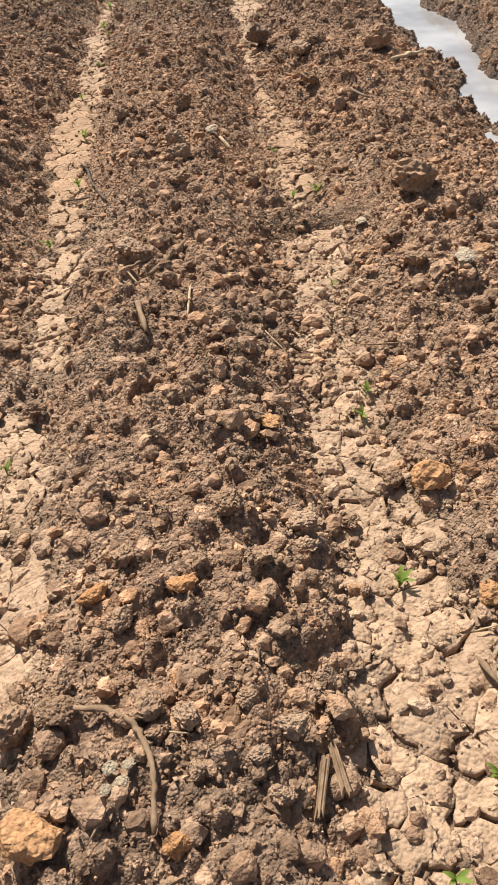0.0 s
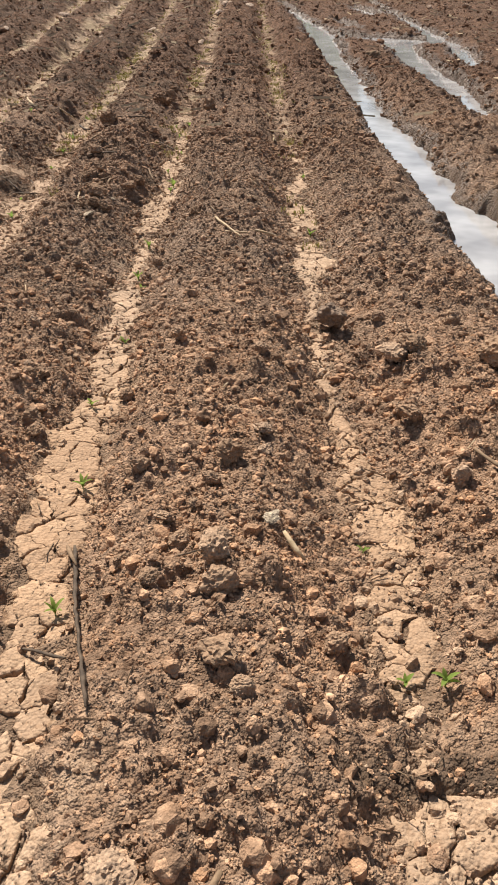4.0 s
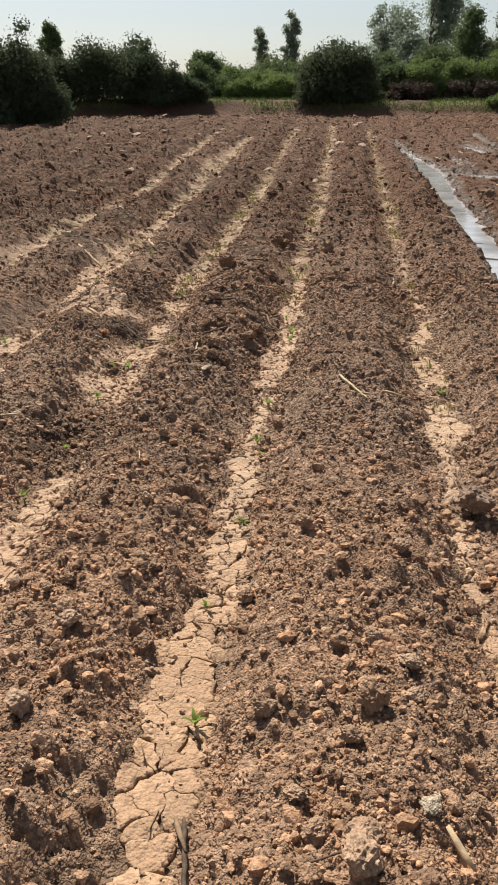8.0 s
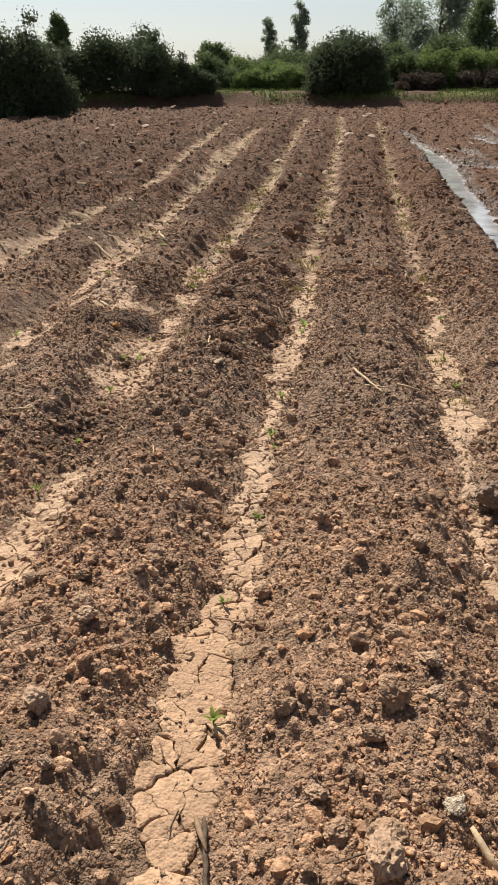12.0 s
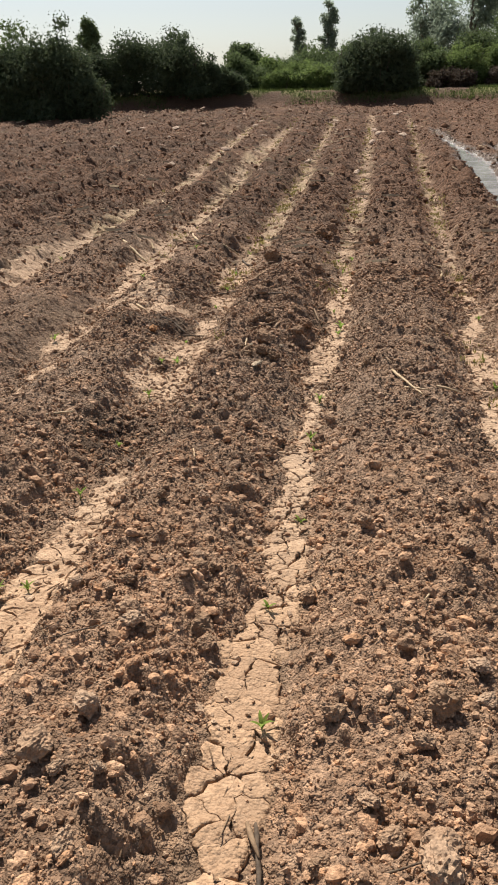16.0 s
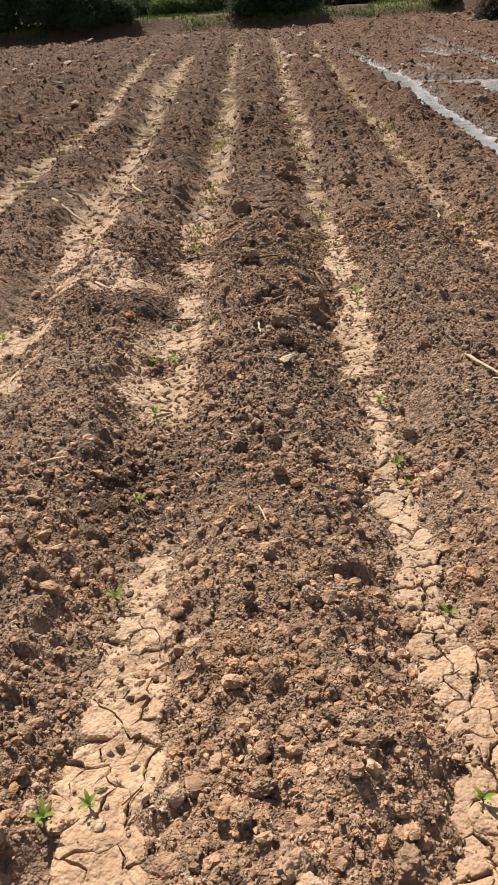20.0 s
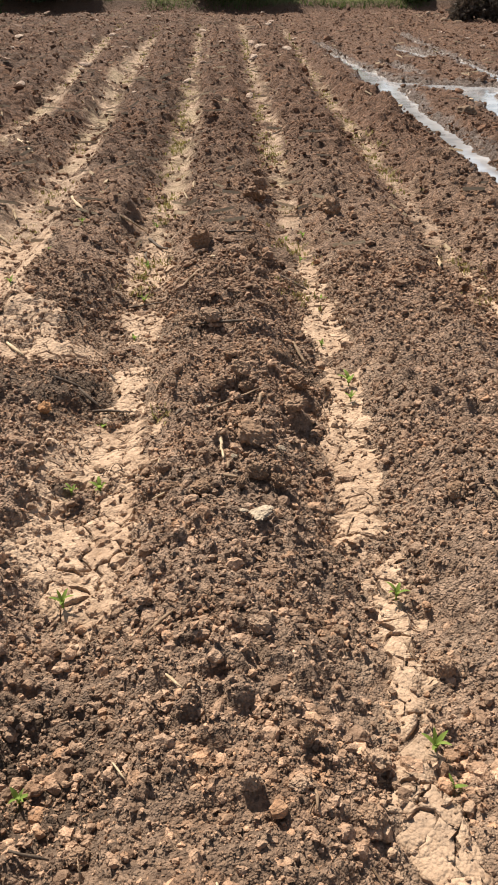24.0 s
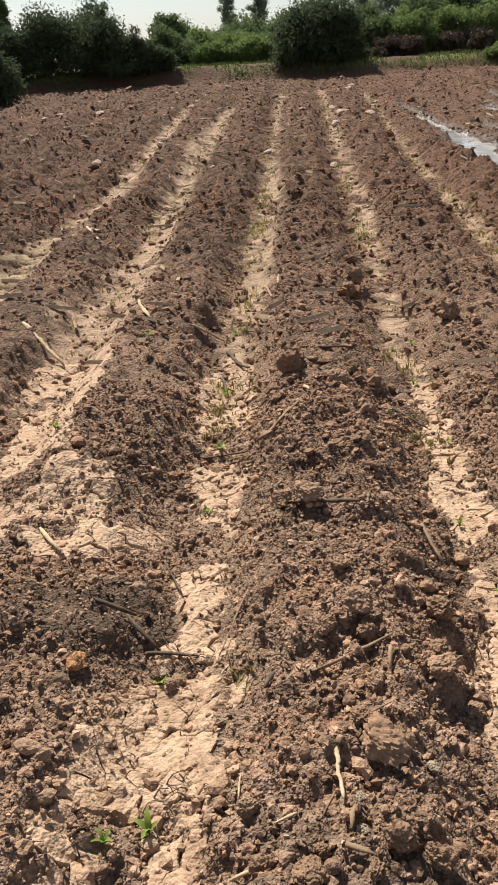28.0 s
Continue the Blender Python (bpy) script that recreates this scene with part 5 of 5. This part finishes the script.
HEDGE += [
    (GREEN_BUSH, -8.0, 41.5, 1.39, 2.6, LEAF_MID, 130), (GREEN_BUSH, -5.9, 40.2, 1.34, 2.4, LEAF_MID, 135), (GREEN_BUSH, -4.6, 39.8, 1.23, 2.4, LEAF_LIGHT, 136), (GREEN_BUSH, -3.0, 39.9, 1.34, 2.4, LEAF_LIGHT, 137), (DARK_BUSH, -6.6, 37.6, 1.2, 2.0, LEAF_DARK, 138), (DARK_BUSH, -0.2, 38.6, 2.7, 2.8, LEAF_DARK, 139), (DARK_BUSH, -9.3, 38.5, 3.0, 3.4, LEAF_DARK, 140), (GREEN_BUSH, 1.6, 41.5, 2.46, 2.4, LEAF_MID, 131), (DARK_BUSH, 4.4, 43.5, 2.91, 3.4, LEAF_MID, 132), (DARK_BUSH, 7.2, 43.0, 3.14, 3.0, LEAF_DARK, 133), (DARK_BUSH, -14.6, 40.0, 2.13, 3.0, LEAF_MID, 134),
    (GREEN_BUSH, 6.6, 37.6, 0.67, 1.3, LEAF_LIGHT, 124), (DARK_BUSH, -6.9, 39.2, 1.06, 1.6, LEAF_BROWN, 125), (DARK_BUSH, 10.5, 40.0, 2.58, 3.0, LEAF_DARK, 126), (DARK_BUSH, 13.0, 39.0, 2.69, 3.2, LEAF_DARK, 127), (DARK_BUSH, -15.5, 33.0, 3.20, 3.4, LEAF_DARK, 128), (DARK_BUSH, -18.0, 34.0, 3.20, 3.6, LEAF_MID, 129),
    (DARK_BUSH, -12.1, 29.6, 3.10, 3.0, LEAF_DARK, 151), (DARK_BUSH, -13.8, 29.8, 3.10, 3.0, LEAF_DARK, 152), (GREEN_BUSH, -6.2, 43.5, 2.35, 3.4, LEAF_MID, 153), (GREEN_BUSH, -3.4, 43.5, 2.24, 3.6, LEAF_MID, 154), (GREEN_BUSH, -1.4, 43.0, 2.35, 3.0, LEAF_MID, 155),
]
for args in HEDGE:
    bush(*args)
for x, y, h, w, s in ((7.4, 31.0, 1.5, 2.0, 141), (8.9, 30.5, 1.7, 2.2, 142), (10.6, 30.0, 1.7, 2.4, 143)):
    bush("leafless brown brush of dry twigs beside the field", x, y, h, w, LEAF_BROWN, s, 0.7, "brush", 0.15)

tree("tree", "small round-headed tree behind dark bushes", "tree", -15.7, 46.0, 3.6, 1.5, LEAF_MID, 201, 0.8, 0.55)
tree("tree", "small leafy tree above the hedge", "tree", -6.9, 42.5, 2.1, 1.8, LEAF_MID, 202, 0.9, 0.4)
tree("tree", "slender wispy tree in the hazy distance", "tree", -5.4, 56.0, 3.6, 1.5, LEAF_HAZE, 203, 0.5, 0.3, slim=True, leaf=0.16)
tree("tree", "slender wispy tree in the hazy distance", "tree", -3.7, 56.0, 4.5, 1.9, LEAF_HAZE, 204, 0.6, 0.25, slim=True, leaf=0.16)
tree("tree", "feathery tree behind the hedge, paled by haze", "tree", 2.1, 50.0, 4.6, 3.2, LEAF_HAZE, 205, 0.6, 0.2, slim=True, leaf=0.16)
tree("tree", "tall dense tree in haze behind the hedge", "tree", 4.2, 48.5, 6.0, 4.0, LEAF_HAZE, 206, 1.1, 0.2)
tree("tree", "rounded green tree behind the hedge", "tree", 6.0, 45.0, 3.9, 2.6, LEAF_MID, 207, 1.1, 0.2)
tree("tree", "dark green tree behind the hedge", "tree", 7.8, 42.5, 4.3, 3.0, LEAF_DARK, 208, 1.2, 0.2)
tree("tree", "dark green tree behind the hedge", "tree", 10.0, 43.5, 4.4, 3.0, LEAF_DARK, 209, 1.2, 0.2)


def build_bank_grass():
    gen = np.random.default_rng(61)
    n = 16000
    x = gen.uniform(-18, 14, n)
    y = 37.2 + 0.05 * x + gen.uniform(-0.6, 1.6, n)
    on = (fbm(x, y, 1.6, 97) + 0.12 * np.clip(x / 6, -1, 1) > -0.05)
    x, y = x[on], y[on]
    n = len(x)
    z = rise(y) + bank(x, y)
    a, h, w = gen.uniform(0, 6.28, n), gen.uniform(0.04, 0.13, n), gen.uniform(0.012, 0.03, n)
    ux, uy = np.cos(a), np.sin(a)
    v = np.stack([np.stack([x - uy * w, y + ux * w, z - 0.02], 1), np.stack([x + uy * w, y - ux * w, z - 0.02], 1), np.stack([x + ux * h * 0.5, y + uy * h * 0.5, z + h], 1)], 1)
    f = np.arange(3 * n).reshape(-1, 3)
    tagged(new("bank_grass", mesh_from("bank_grass", v.reshape(-1, 3), f, BERM_GRASS)), "short green grass growing on the low bank", "grass", kind="stuff")


build_bank_grass()


# ---- plates of cracked dried mud, pieces of the ground ----
def clip_cell(poly, mid, way):
    out = []
    for i, a in enumerate(poly):
        b = poly[(i + 1) % len(poly)]
        da, db = (a[0] - mid[0]) * way[0] + (a[1] - mid[1]) * way[1], (b[0] - mid[0]) * way[0] + (b[1] - mid[1]) * way[1]
        if da <= 0:
            out.append(a)
        if da * db < 0:
            t = da / (da - db)
            out.append((a[0] + t * (b[0] - a[0]), a[1] + t * (b[1] - a[1])))
    return out


def plate_outlines(k, y0, y1, cell, gen):
    rows = np.array(MUD_BEDS[k])
    x0, x1 = rows[:, 1].min() - 0.1, rows[:, 2].max() + 0.1
    seeds = []
    for i in range(int((x1 - x0) / cell) + 1):
        for j in range(int((y1 - y0) / (cell * 1.15)) + 1):
            seeds.append((x0 + (i + gen.uniform(0.05, 0.95)) * cell, y0 + (j + gen.uniform(0.05, 0.95)) * cell * 1.15))
    s = np.array(seeds)
    m = mud_mask(s[:, 0], s[:, 1])
    for (x, y), on in zip(seeds, m):
        if on < 0.08:
            continue
        poly = [(x - cell, y - cell), (x + cell, y - cell), (x + cell, y + cell), (x - cell, y + cell)]
        close = s[(np.hypot(s[:, 0] - x, s[:, 1] - y) < cell * 2.6)]
        for ox, oy in close:
            if ox != x or oy != y:
                poly = clip_cell(poly, ((x + ox) / 2, (y + oy) / 2), (ox - x, oy - y))
        if len(poly) > 2:
            yield (x, y), poly


def plate_mesh(centre, poly, gap, gen):
    """One plate: a bumpy top with a worn rim and rough sides. Its origin is its centre."""
    cx, cy = centre
    ring, gaps = [], []
    for i, a in enumerate(poly):
        b = poly[(i + 1) % len(poly)]
        mx, my = np.array([round((a[0] + b[0]) / 2 * 2000)]), np.array([round((a[1] + b[1]) / 2 * 2000)])
        chance = float(hash2(mx, my, 5)[0])
        width = 0.0 if chance < 0.36 else gap * (0.2 + 2.2 * (chance - 0.36))
        steps = max(2, int(math.hypot(b[0] - a[0], b[1] - a[1]) / 0.015))
        for q in range(steps):
            t = q / steps
            ring.append((a[0] + t * (b[0] - a[0]) - cx, a[1] + t * (b[1] - a[1]) - cy))
            gaps.append(width)
    ring, gaps = np.array(ring), np.array(gaps)
    gaps = (gaps + np.roll(gaps, 1)) / 2
    wx, wy = ring[:, 0] + cx, ring[:, 1] + cy
    shift = np.stack([fbm(wx, wy, 0.04, 81), fbm(wx, wy, 0.04, 85)], 1) * 0.034
    gaps = gaps * np.clip(1 + 2.4 * fbm(wx, wy, 0.05, 83), 0.1, 2.2)
    far = np.hypot(ring[:, 0], ring[:, 1])[:, None]
    rim = ring * np.maximum(0.3, (far - gaps[:, None]) / np.maximum(far, 1e-4)) + shift
    n = len(rim)

    def at(p):
        z, _, _ = soil_height(p[:, 0] + cx, p[:, 1] + cy, True, True)
        return np.c_[p, z - 0.035 * (1 - mud_mask(p[:, 0] + cx, p[:, 1] + cy)) ** 1.5]

    scales = (0.33, 0.66, 0.9, 1.0)
    both = at(np.concatenate([[(0, 0)]] + [rim * q for q in scales]))
    z0 = both[0, 2]
    both[:, 2] -= z0
    both[1 + 3 * n :, 2] -= np.minimum(0.004, gaps * 1.3)
    low = both[1 + 3 * n :].copy()
    low[:, 2] -= 0.03
    verts = np.concatenate([both, low])
    i = np.arange(n)
    j = (i + 1) % n
    tri = np.stack([0 * i, 1 + i, 1 + j], 1)
    quads = [np.stack([1 + r * n + i, 1 + (r + 1) * n + i, 1 + (r + 1) * n + j, 1 + r * n + j], 1) for r in range(4)]
    return verts, tri, np.concatenate(quads), (cx, cy, float(z0))


def triangles(tri, quad):
    top, wall = quad[: 3 * len(tri)], quad[3 * len(tri) :]
    return np.concatenate([tri, top[:, [0, 1, 2]], top[:, [0, 2, 3]], wall[:, [0, 1, 2]], wall[:, [0, 2, 3]]])


def build_plates():
    gen = np.random.default_rng(71)
    made = 0
    rest_v, rest_f, base = [], [], 0
    for k, y0, y1, cell, gap in ((0, 0.9, 3.3, 0.07, 0.0035), (1, -1.8, 3.3, 0.075, 0.004), (0, -1.5, 0.9, 0.07, 0.0035), (-1, 1.1, 2.9, 0.07, 0.0035), (-1, 3.3, 7.0, 0.075, 0.004), (0, 3.3, 7.0, 0.065, 0.0035), (1, 3.3, 7.0, 0.08, 0.004), (-2, 3.4, 7.0, 0.09, 0.0045), (-3, 6.0, 7.0, 0.09, 0.0045)):
        for centre, poly in plate_outlines(k, y0, y1, cell, gen):
            v, tri, quad, place = plate_mesh(centre, poly, gap, gen)
            f = triangles(tri, quad)
            if made < 300 and k in (0, 1, -1) and place[1] < 3.3:
                ob = part("mud_plate", mesh_from("mud_plate", v, f, MUD, True, 2 * len(tri)), ground)
                ob.matrix_world = pose(*place)
                made += 1
            else:
                rest_v.append(v + np.array(place)), rest_f.append(f + base)
                base += len(v)
    rest = part("mud_crust", mesh_from("mud_crust", np.concatenate(rest_v), np.concatenate(rest_f), MUD, False), ground)
    tagged(rest, "pale crust of cracked dried mud", kind="stuff")


build_plates()
